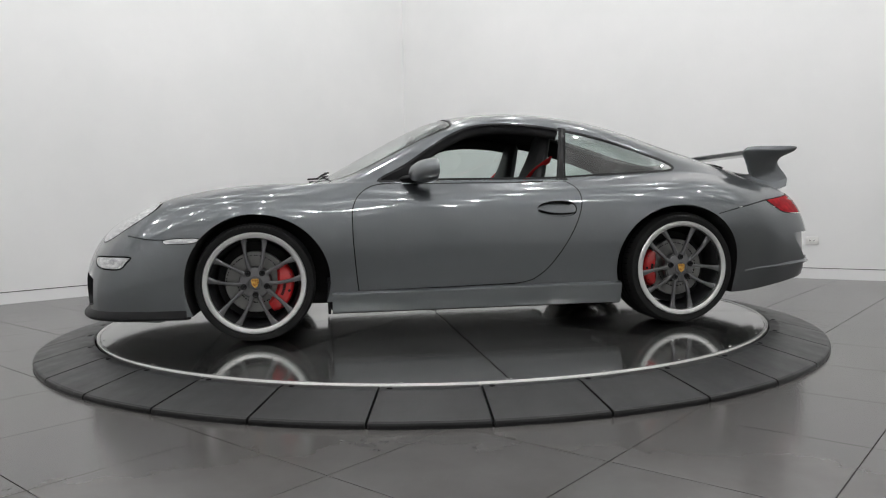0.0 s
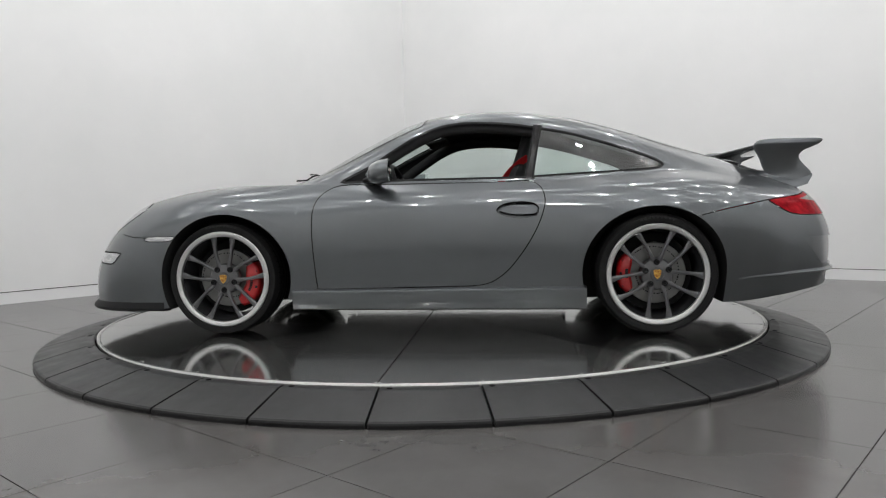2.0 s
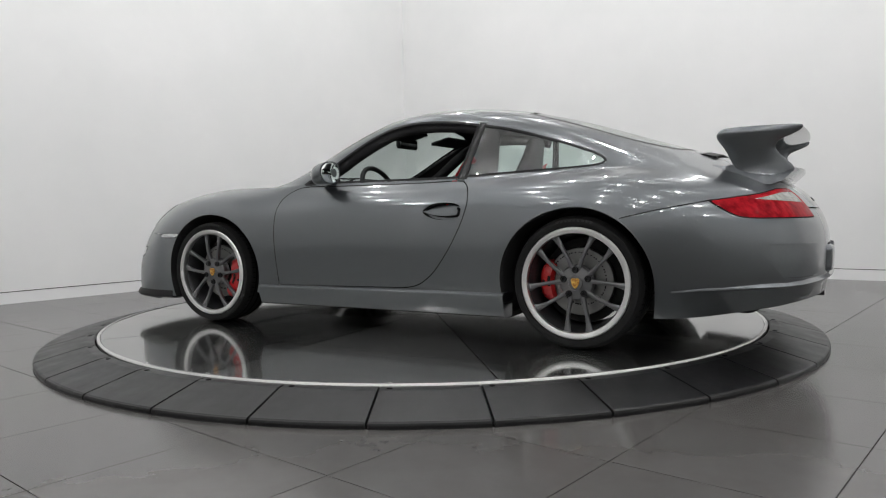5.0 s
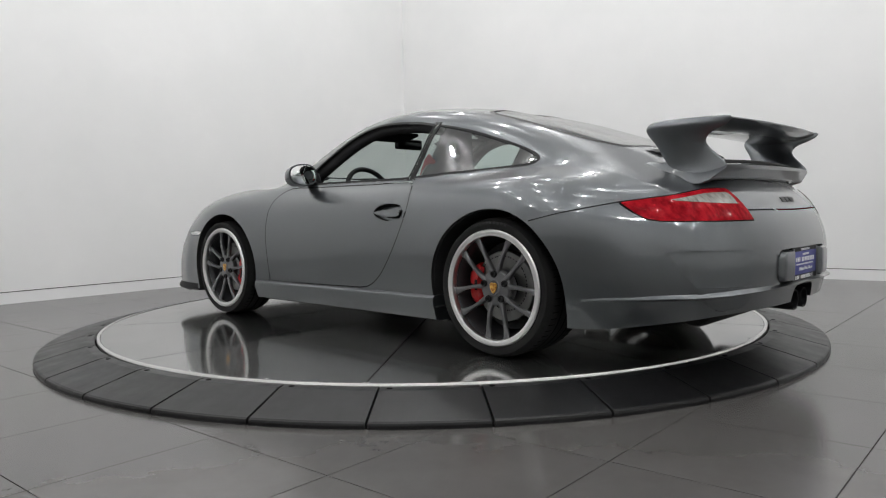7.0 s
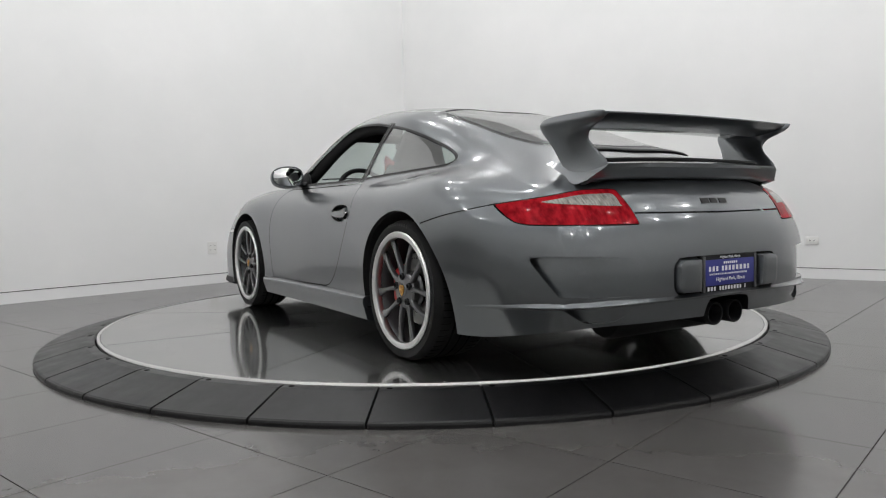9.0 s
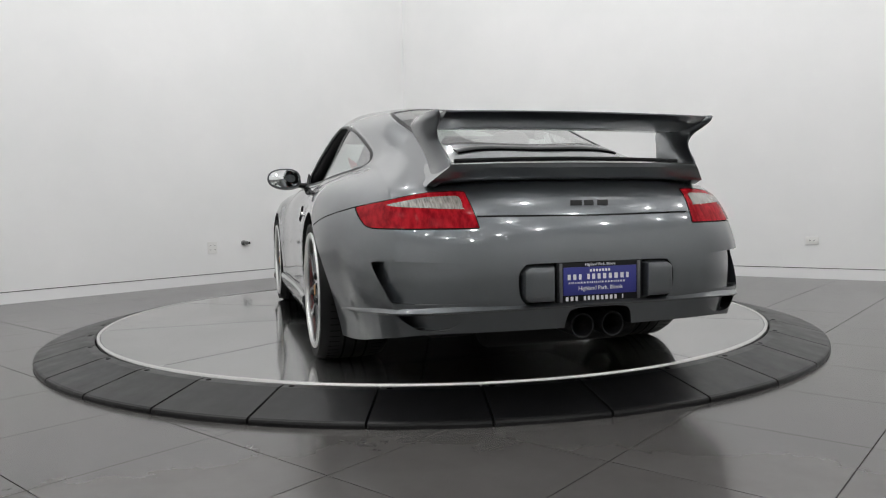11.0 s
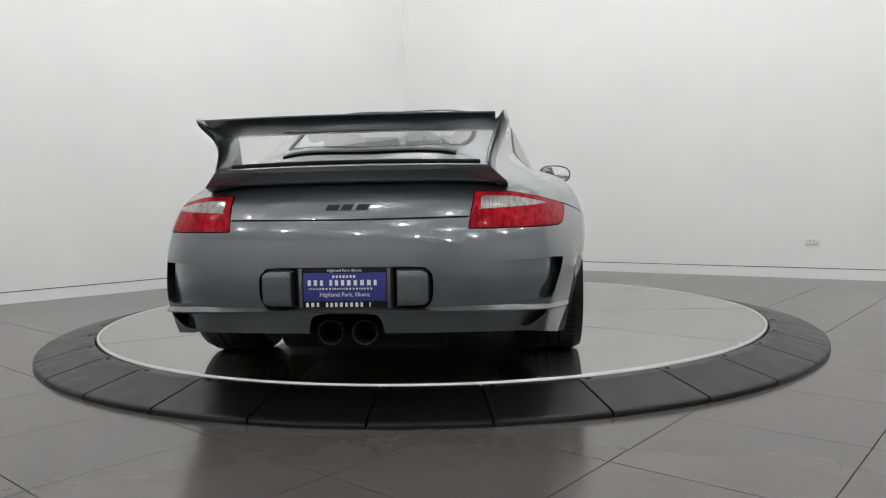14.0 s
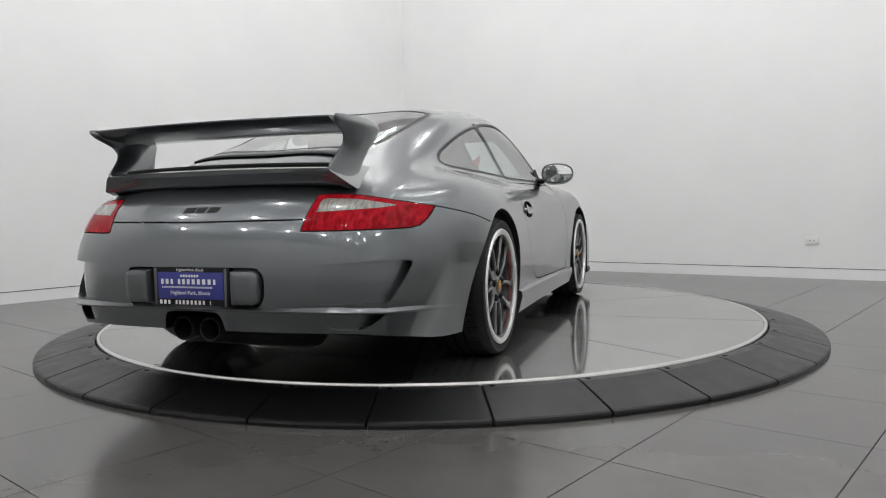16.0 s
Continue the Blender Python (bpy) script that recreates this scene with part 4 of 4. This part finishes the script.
def build_tail(car):
    # the lip that runs round the rear bumper
    lines = []
    for i in range(61):
        f = -1 + 2 * i / 60
        a = f * radians(83)
        z = .333 - .052 * abs(f) ** 2.2
        s = 1 if f >= 0 else -1
        p, n = skin_at((-1.42, 0.0005, z), (-math.cos(abs(a)), math.sin(abs(a)), 0), s)
        if p:
            fade = min(1, (1 - abs(f)) * 1.7) ** 1.3
            o = Vector((n.x, n.y, 0)).normalized()
            o = o if o.x * p.x > 0 or abs(f) > .8 else -o
            if o.y * s < -.01:
                o = -o
            d = .003 + .019 * fade
            up = .010 + .014 * max(0, min(1, (abs(p.y) - .33) / .25))
            lines.append([p - o * .012 + Vector((0, 0, up + .003)), p + o * .0005 + Vector((0, 0, up)), p + o * d * .55 + Vector((0, 0, up * .4)), p + o * d + Vector((0, 0, .002)), p + o * (d - .001) + Vector((0, 0, -.002)), p + o * (d * .3) + Vector((0, 0, -.007)), p - o * .015 + Vector((0, 0, -.010))])
    part("bumper_lip", loft(bmesh.new(), lines), PAINT, car)
    # splitter under the nose
    lines = []
    for i in range(61):
        f = -1 + 2 * i / 60
        a = f * radians(78)
        p, n = skin_at((1.42, 0.0005, .168), (math.cos(a), abs(math.sin(a)), 0), 1 if f >= 0 else -1)
        if p:
            o = Vector((math.cos(a), math.sin(a), 0))
            d = .003 + .022 * min(1, (1 - abs(f)) * 2.2)
            lines.append([p - o * .03 + Vector((0, 0, .02)), p + o * .001 + Vector((0, 0, .016)), p + o * d + Vector((0, 0, -.008)), p + o * (d + .002) + Vector((0, 0, -.022)), p + o * (d - .012) + Vector((0, 0, -.034)), p - o * .06 + Vector((0, 0, -.036))])
    part("front_splitter", loft(bmesh.new(), lines), BLACK, car, "black lip under the front bumper")
    # flat trays that close the bumpers from below
    ring = [line[4] for line in lines]
    part("under_tray", loft(bmesh.new(), [ring, [p + Vector((0, 0, .02)) for p in ring]]), BLACK, car, "flat black tray under the nose")
    for s in (1, -1):
        ring = [Vector((-1.46, .16 * s, .255)), Vector((-1.46, .60 * s, .20))]
        for i in range(19):
            f = .98 - .84 * i / 18
            a = f * radians(83)
            p, n = skin_at((-1.42, 0.0005, .268 - .066 * f * f), (-math.cos(a), math.sin(a), 0), s)
            if p:
                ring.append(p + Vector((.02, -.008 * s, 0)))
        part("under_tray", loft(bmesh.new(), [ring, [p + Vector((0, 0, .014)) for p in ring]]), BLACK, car, "flat black tray under the tail")
    # two painted blocks in the niche, the plate between them
    for s in (1, -1):
        rows = []
        for i in range(13):
            f = i / 12
            y = .177 + .125 * f
            edge = min(f, 1 - f) * 12
            h = .069 - .034 * max(0, 1 - (1 - f) * 3.4) ** 2.4
            ring = []
            for k in range(15):
                g = -1 + 2 * k / 14
                z = .4105 + h * g
                p, n = skin_at((-1.7, y, z), (-1, 0, 0), 1)
                rim = min(edge, (1 - abs(g)) * 7)
                ring.append(Vector((p.x - .034 * min(1, rim * .8) ** .5 + .012, y * s, z)))
            back = [Vector((v.x + .05, v.y, v.z)) for v in ring[::-1]]
            rows.append(ring + back)
        part("bumper_block", loft(bmesh.new(), rows), PAINT, car)
    px = -2.148
    bm = bmesh.new()
    box(bm, px, px + .03, -.17, .17, .338, .484, .004)
    plate = part("plate_holder", bm, BLACK, car, "black plate holder and frame")
    bm = bmesh.new()
    box(bm, px - .003, px + .001, -.146, .146, .366, .465, .001)
    blue = part("dealer_plate", bm, PLATE_BLUE, plate, "blue dealer plate with white lettering bars")
    for s in (1, -1):
        bm = bmesh.new()
        box(bm, px - .004, px + .002, s * .156 - .006, s * .156 + .006, .342, .480, .001)
        part("plate_clamp", bm, RIM, plate)
    face = Matrix(((0, 0, -1, px - .0042), (-1, 0, 0, 0), (0, 1, 0, 0), (0, 0, 0, 1)))
    letters("Highland Park, Illinois", .0140, WHITE_INK, plate, Matrix.Translation((.0025, 0, .4735)) @ face, "small white lettering on the frame")
    letters("Highland Park, Illinois", .0205, WHITE_INK, plate, Matrix.Translation((0, 0, .389)) @ face, "white lettering on the plate")
    rng = random.Random(4)

    def word(widths, y, z0, z1, gap, name):
        bm = bmesh.new()
        for w in widths:
            if w > 0:
                bar_block(bm, y, y - w * .7, z0, z1, px - .0036)
            y -= abs(w) + gap
        tagged(part(name, bm, WHITE_INK, plate), kind="stuff")
    word([.010] * 7, .042, .4475, .4565, .0022, "lettering_bar")
    word([.016, .017, .014, -.008, .014, .016, .016, .018, .017, .019, .018, .014], .130, .421, .440, .0055, "lettering_bar")
    word([.003 + .007 * rng.random() for _ in range(24)], .126, .4065, .413, .0032, "lettering_bar")
    word([.014, .015, .012, -.012, .011, .012, .013, .014, .013, .014, .014, .012, -.010, .006], .138, .3465, .3615, .0045, "lettering_bar")
    # model badge as three plain slanted bars
    bm = bmesh.new()
    for y0, w in ((.079, .046), (.024, .038), (-.030, .044)):
        q, _ = skin_at((-1.5, max(abs(y0 - w / 2), .001), .693), (-1, 0, 0), 1)
        low, _ = skin_at((-1.5, max(abs(y0 - w / 2), .001), .683), (-1, 0, 0), 1)
        top, _ = skin_at((-1.5, max(abs(y0 - w / 2), .001), .703), (-1, 0, 0), 1)
        loft(bm, [[Vector((c.x + d, y0 - sh - e, c.z)) for d, e in ((-.003, 0), (-.003, w), (.004, w), (.004, 0))] for c, sh in ((low, 0), (q, .004), (top, .008))])
    tagged(part("badge", bm, TRIM, car, "small dark model badge"), kind="stuff")
    # exhaust pipes
    for y in (.060, -.062):
        bm = bmesh.new()
        lathe(bm, [(.030, .22), (.040, .22), (.046, .02), (.046, .004), (.044, 0), (.040, .002), (.039, .2)], 32, Matrix.Translation((-2.128, y, .252)) @ pose(0, 0, 0, 0, 0, -90))
        part("exhaust_pipe", bm, BLACK, car, "black round exhaust tailpipe")
    bm = bmesh.new()
    lathe(bm, [(.0, 0), (.095, .0), (.105, .02), (.105, .62), (.095, .64), (0, .64)], 32, pose(-1.78, -.32, .235))
    part("silencer", bm, LINER, car, "dark silencer under the tail")
    # slot of the engine lid
    bm = bmesh.new()
    rows = []
    for i in range(21):
        y = -.36 + .72 * i / 20
        b = 1 - (y / .36) ** 2
        p, n = skin_at((-1.60 - .015 * b, max(abs(y), .001), 1.3), (0, 0, -1), 1)
        z = p.z + .004
        h = .003 + .008 * b ** .5
        rows.append([Vector((p.x + .03, y, z + .006)), Vector((p.x, y, z + h)), Vector((p.x - .05, y, z + h - .012)), Vector((p.x - .055, y, z + h - .018)), Vector((p.x - .05, y, z - .02)), Vector((p.x + .03, y, z - .02))])
    part("engine_lid_slot", loft(bm, rows), TRIM, car, "black slot of the engine lid")
    bm = bmesh.new()
    tube(bm, [(-1.93 - .02 * (1 - (y / .47) ** 2), y, .853 + .008 * (1 - (y / .47) ** 2)) for y in (-.47 + .94 * i / 20 for i in range(21))], .008, 8)
    part("spoiler_seal", bm, BLACK, car)


def full(v):
    """Fuller than a plain oval."""
    return math.copysign(abs(v) ** .82, v)


def build_mirrors(car):
    for s in (1, -1):
        bm = bmesh.new()
        rows = []
        for i in range(15):
            f = i / 14
            x = .435 - .128 * f
            g = math.sin(min(1, f * 1.5) * math.pi / 2) ** .38 * (1 if f < .93 else .985)
            ry, rz = .004 + .102 * g, .004 + .060 * g
            cy, cz = .882 - .035 * (1 - f) ** 1.5, .890 - .018 * (1 - f)
            rows.append([Vector((x - .010 * math.cos(t), (cy + ry * full(math.cos(t))) * s, cz + rz * full(math.sin(t)) * (1 - .08 * math.cos(t)))) for t in (2 * math.pi * k / 28 for k in range(28))])
        shell = part("door_mirror", loft(bm, rows), PAINT, car, "grey painted oval door mirror")
        bm = bmesh.new()
        rows = []
        for x, g in ((.306, .90), (.304, .86), (.3035, .0)):
            rows.append([Vector((x - .010 * math.cos(t), (.882 + .105 * g * full(math.cos(t))) * s, .890 + .061 * g * full(math.sin(t)) * (1 - .08 * math.cos(t)))) for t in (2 * math.pi * k / 28 for k in range(28))])
        part("mirror_glass", loft(bm, rows, caps=False), MIRROR, shell, "mirror glass")
        bm = bmesh.new()
        rows = [[Vector((.40 + dx + .055 * math.cos(t) * w, y * s, z + .022 * math.sin(t) * w)) for t in (2 * math.pi * k / 14 for k in range(14))] for y, z, w, dx in ((.725, .845, 1.0, .03), (.77, .848, .75, .02), (.81, .852, .55, 0), (.85, .86, .6, 0))]
        part("mirror_foot", loft(bm, rows), BLACK, shell)
        bm = bmesh.new()
        prism(bm, [(.60, .838), (.36, .838), (.385, .90), (.43, .925)], .012, Matrix.Translation((0, .708 * s, 0)), .003)
        part("mirror_sail", bm, BLACK, shell)
        # lock of the door handle
        p, n = skin_at((-.462, 0, .663), (0, 1, 0), s)
        bm = bmesh.new()
        lathe(bm, [(0, .008), (.006, .008), (.0075, .006), (.012, .006), (.013, -.004)], 20, Matrix.Translation(p) @ pose(0, 0, 0, 0, 0, 0 if s > 0 else 180))
        part("door_lock", bm, CHROME, car, "round door lock")
    p, n = skin_at((.26, .43, 1.5), (0, 0, -1), 1)
    bm = bmesh.new()
    box(bm, -.03, .03, -.04, .04, -.001, .001, m=Matrix.Translation(p - n * .008) @ n.to_track_quat("Z", "Y").to_matrix().to_4x4())
    part("windshield_sticker", bm, WHITE_INK, car, "small pale sticker inside the windshield")
    for y in (.30, -.12):
        bm = bmesh.new()
        tube(bm, [(.985, y + .02, .868), (.93, y - .02, .872), (.90, y - .04, .895), (.875, y - .06, .905)], .006, 6)
        tube(bm, [(.90, y - .45, .90), (.885, y - .06, .908), (.865, y + .12, .900)], .005, 6)
        part("wiper", bm, BLACK, car)


def build_cabin(car):
    """Seats, wheel, dashboard and lining behind the glass."""
    for s in (1, -1):
        rows = []
        for x, z, w, d in ((-.20, .42, .22, .06), (-.24, .55, .235, .06), (-.31, .72, .235, .065), (-.37, .87, .22, .06), (-.40, .96, .165, .055), (-.42, 1.03, .135, .05), (-.435, 1.09, .12, .045), (-.44, 1.12, .09, .03)):
            rows.append([Vector((x + d * math.sin(t) * (1.0 if math.sin(t) < 0 else .7 + .5 * abs(math.cos(t)) ** 3), .37 * s + w * math.cos(t), z)) for t in (2 * math.pi * k / 20 for k in range(20))])
        seat = part("seat", loft(bmesh.new(), rows), LEATHER, car, "black leather bucket seat")
        bm = bmesh.new()
        box(bm, -.25, .25, .37 * s - .24, .37 * s + .24, .30, .46, .05)
        part("seat_cushion", bm, LEATHER, seat)
        bm = bmesh.new()
        o = .37 * s
        belt = [(-.43, .20, .955), (-.39, .19, .93), (-.34, .16, .89), (-.26, .12, .80), (-.20, .06, .70), (-.15, 0, .60)]
        rows = [[Vector((x + dx, o + y * s + dy * s, z + dz)) for dx, dy, dz in ((-.004, .022, .016), (.004, .024, .018), (.004, -.022, -.016), (-.004, -.024, -.018))] for x, y, z in belt]
        loft(bm, rows)
        part("seat_belt", bm, BELT, seat, "red seat belt")
    bm = bmesh.new()
    rows = []
    for i in range(17):
        y = -.66 + 1.32 * i / 16
        hood = .035 * math.exp(-((y - .37) / .17) ** 2)
        rows.append([Vector((x, y, z)) for x, z in ((.93, .70), (.92, .815), (.78, .828), (.62, .832 + hood * .6), (.52, .815 + hood), (.48, .78 + hood * .5), (.50, .62), (.56, .45), (.9, .45))])
    part("dashboard", loft(bm, rows), LEATHER, car, "black dashboard with a hooded dial cluster")
    bm = bmesh.new()
    m = Matrix.Translation((.30, .37, .775)) @ Matrix.Rotation(radians(-66), 4, "Y")
    ring = [m @ Vector((.178 * math.cos(2 * math.pi * k / 40), .178 * math.sin(2 * math.pi * k / 40), 0)) for k in range(40)]
    tube(bm, ring, .015, 10, closed=True)
    wheel = part("steering_wheel", bm, LEATHER, car, "black three-spoke steering wheel")
    for a in (0, 180, 270):
        bm = bmesh.new()
        tube(bm, [m @ Vector((0, 0, -.02)), m @ Vector((-.09 * (a == 270), .09 * (1 if a == 0 else -1 if a == 180 else 0), -.012)), m @ Vector((-.176 * (a == 270), .176 * (1 if a == 0 else -1 if a == 180 else 0), 0))], .018, 8, flat=.4)
        part("wheel_spoke", bm, LEATHER, wheel)
    bm = bmesh.new()
    lathe(bm, [(0, .015), (.06, .01), (.07, -.01), (.04, -.05), (.03, -.25)], 24, m @ pose(0, 0, 0, 90))
    part("wheel_hub", bm, LEATHER, wheel)
    bm = bmesh.new()
    box(bm, .315, .345, -.12, .12, 1.075, 1.145, .014)
    inner = part("inner_mirror", bm, BLACK, car, "black rear-view mirror")
    bm = bmesh.new()
    box(bm, .313, .3145, -.108, .108, 1.084, 1.136, 0)
    part("mirror_glass", bm, MIRROR, inner)
    bm = bmesh.new()
    tube(bm, [(.335, 0, 1.13), (.35, 0, 1.15), (.36, 0, 1.165)], .012, 8)
    part("mirror_stem", bm, BLACK, inner)
    bm = bmesh.new()
    rows = [[Vector((x, y, z)) for x, z in ((-.62, .45), (-.66, .78), (-.72, .81), (-1.15, .82), (-1.30, .83), (-1.30, .45))] for y in (-.55, -.3, 0, .3, .55)]
    part("rear_shelf", loft(bm, rows), LEATHER, car, "black rear shelf and seat backs")
    # padded trim round the door windows, sun visors under the roof's front edge
    for s in (1, -1):
        line = []
        for x, z in ((.585, .842), (.45, .922), (.32, 1.008), (.18, 1.09), (.05, 1.138), (-.11, 1.155), (-.30, 1.146), (-.46, 1.12)):
            p, _ = skin_at((x, .2, z), (0, 1, 0))
            if p:
                line.append(Vector((x - .012, (p.y - .052) * s, z - .012)))
        part("pillar_trim", tube(bmesh.new(), catmull(line, 3), .036, 10), HEADLINER, car, "black padded pillar trim")
        bm = bmesh.new()
        box(bm, -.07, .07, s * .33 - .19, s * .33 + .19, -.010, .010, .008, Matrix.Translation((.16, 0, 1.128)) @ Matrix.Rotation(radians(14), 4, "Y"))
        part("sun_visor", bm, HEADLINER, car, "black sun visor folded up")
    bm = bmesh.new()
    box(bm, -.72, .95, -.10, .10, .28, .50, .04)
    part("centre_console", bm, LEATHER, car)


def build_wall_fittings():
    def frame_on(along, d, z, facing):
        p = CORNER + along * d + Vector((0, 0, z))
        n = Vector((-along.y, along.x, 0)) * facing
        return Matrix(((along.x, n.x, 0, p.x), (along.y, n.y, 0, p.y), (0, 0, 1, p.z), (0, 0, 0, 1)))
    for along, d, z, w, h, facing in ((WALL_R, 5.036, .376, .116, .077, -1), (WALL_L, 2.97, .387, .108, .126, 1)):
        bm = bmesh.new()
        box(bm, -w / 2, w / 2, -.002, .008, -h / 2, h / 2, .003)
        ob = as_object("wall_outlet", bm, PLASTIC_WHITE)
        ob.matrix_basis = frame_on(along, d, z, facing)
        tagged(ob, "white plastic wall outlet with two sockets", "outlet", "wall outlets")
        for k in (-1, 1) if w > h else (-2, -1, 1, 2):
            bm = bmesh.new()
            sx, sz = (k * .02, 0) if w > h else ((.024 if k % 2 else -.024), (.022 if k > 0 else -.022))
            box(bm, sx - .012, sx + .012, .007, .0095, sz - .013, sz + .013, .001)
            sock = part("socket", bm, PLASTIC_WHITE, ob)
            for q in (-1, 1):
                bm = bmesh.new()
                box(bm, sx + q * .005 - .0014, sx + q * .005 + .0014, .0092, .0101, sz - .002, sz + .007)
                part("slot", bm, SEAM, sock, smooth=0)
    bm = bmesh.new()
    lathe(bm, [(0, .0), (.028, .0), (.028, .008), (.012, .012), (.012, .05), (.02, .055), (.02, .075), (0, .08)], 20)
    ob = as_object("wall_valve", bm, BRAKE)
    ob.matrix_basis = frame_on(WALL_L, 2.585, .423, 1)
    tagged(ob, "small dark metal valve fixed to the wall", "valve")
    bm = bmesh.new()
    box(bm, -.045, -.005, .045, .075, -.012, .012, .004)
    part("valve_lever", bm, BLACK, ob)


def build_car():
    car = thing("sports_car", "grey metallic two-door sports coupe with fixed rear wing", "car")
    build_skin(car)
    for axle, y, r, w in ((FRONT_AXLE, .862, .312, .235), (REAR_AXLE, .893, .318, .305)):
        for s in (1, -1):
            build_wheel(car, axle, y, r, w, s)
    build_wing(car)
    # sills under the doors
    for s in (1, -1):
        rows = []
        for i in range(22):
            f = i / 21
            x = .865 - 1.596 * f
            o = .872 + .028 * f ** 2
            z = .245 + .010 * f
            ring = [(o - .06, z + .004), (o - .012, z + .002), (o, z - .008), (o + .002, z - .03), (o - .014, .165), (o - .022, .14), (o - .05, .130), (o - .12, .132), (o - .12, z)]
            rows.append([Vector((x, y * s, zz)) for y, zz in ring])
        part("side_sill", loft(bmesh.new(), rows), PAINT, car)
    build_tail(car)
    build_mirrors(car)
    build_cabin(car)
    # flaps ahead of and behind the sills
    for s in (1, -1):
        for x, lo in ((.880, .12), (-.70, .115)):
            bm = bmesh.new()
            box(bm, x - .008, x + .008, min(s * .52, s * .76), max(s * .52, s * .76), lo, .30, .004)
            part("wheel_flap", bm, BLACK, car)
    # underbody
    bm = bmesh.new()
    box(bm, -1.62, 1.95, -.50, .50, .145, .27, .04)
    part("underbody", bm, BLACK, car)
    for x0, x1, z0, w in ((-1.76, -1.48, .205, .66), (-2.0, -1.77, .232, .42), (1.55, 1.9, .165, .66), (1.9, 2.1, .165, .5)):
        bm = bmesh.new()
        box(bm, x0, x1, -w, w, z0, z0 + .03, .012)
        part("under_tray", bm, BLACK, car)
    bm = bmesh.new()
    box(bm, -.72, .88, -.80, .80, .135, .24, .03)
    part("floor_pan", bm, BLACK, car)
    return car


# ------------------------------------------------------------ build
CAR_X, CAR_Y = -.188, .0645
TURN0, RATE = 8.42 + 180.0, -7.459


def motions():
    rows_disc, rows_car = [], []
    for i in range(33):
        t = i * .5
        a = TURN0 + RATE * t
        r = pose(0, 0, 0, 0, 0, a)
        rows_disc.append((t, r))
        rows_car.append((t, r @ Matrix.Translation((CAR_X, CAR_Y, DISC))))
    walk(TABLE, rows_disc)
    walk(CAR, rows_car)


MID = build_hall()
TABLE = build_turntable()
build_ceiling_lights(MID)
build_wall_fittings()
CAR = build_car()
build_tiles(MID)
motions()
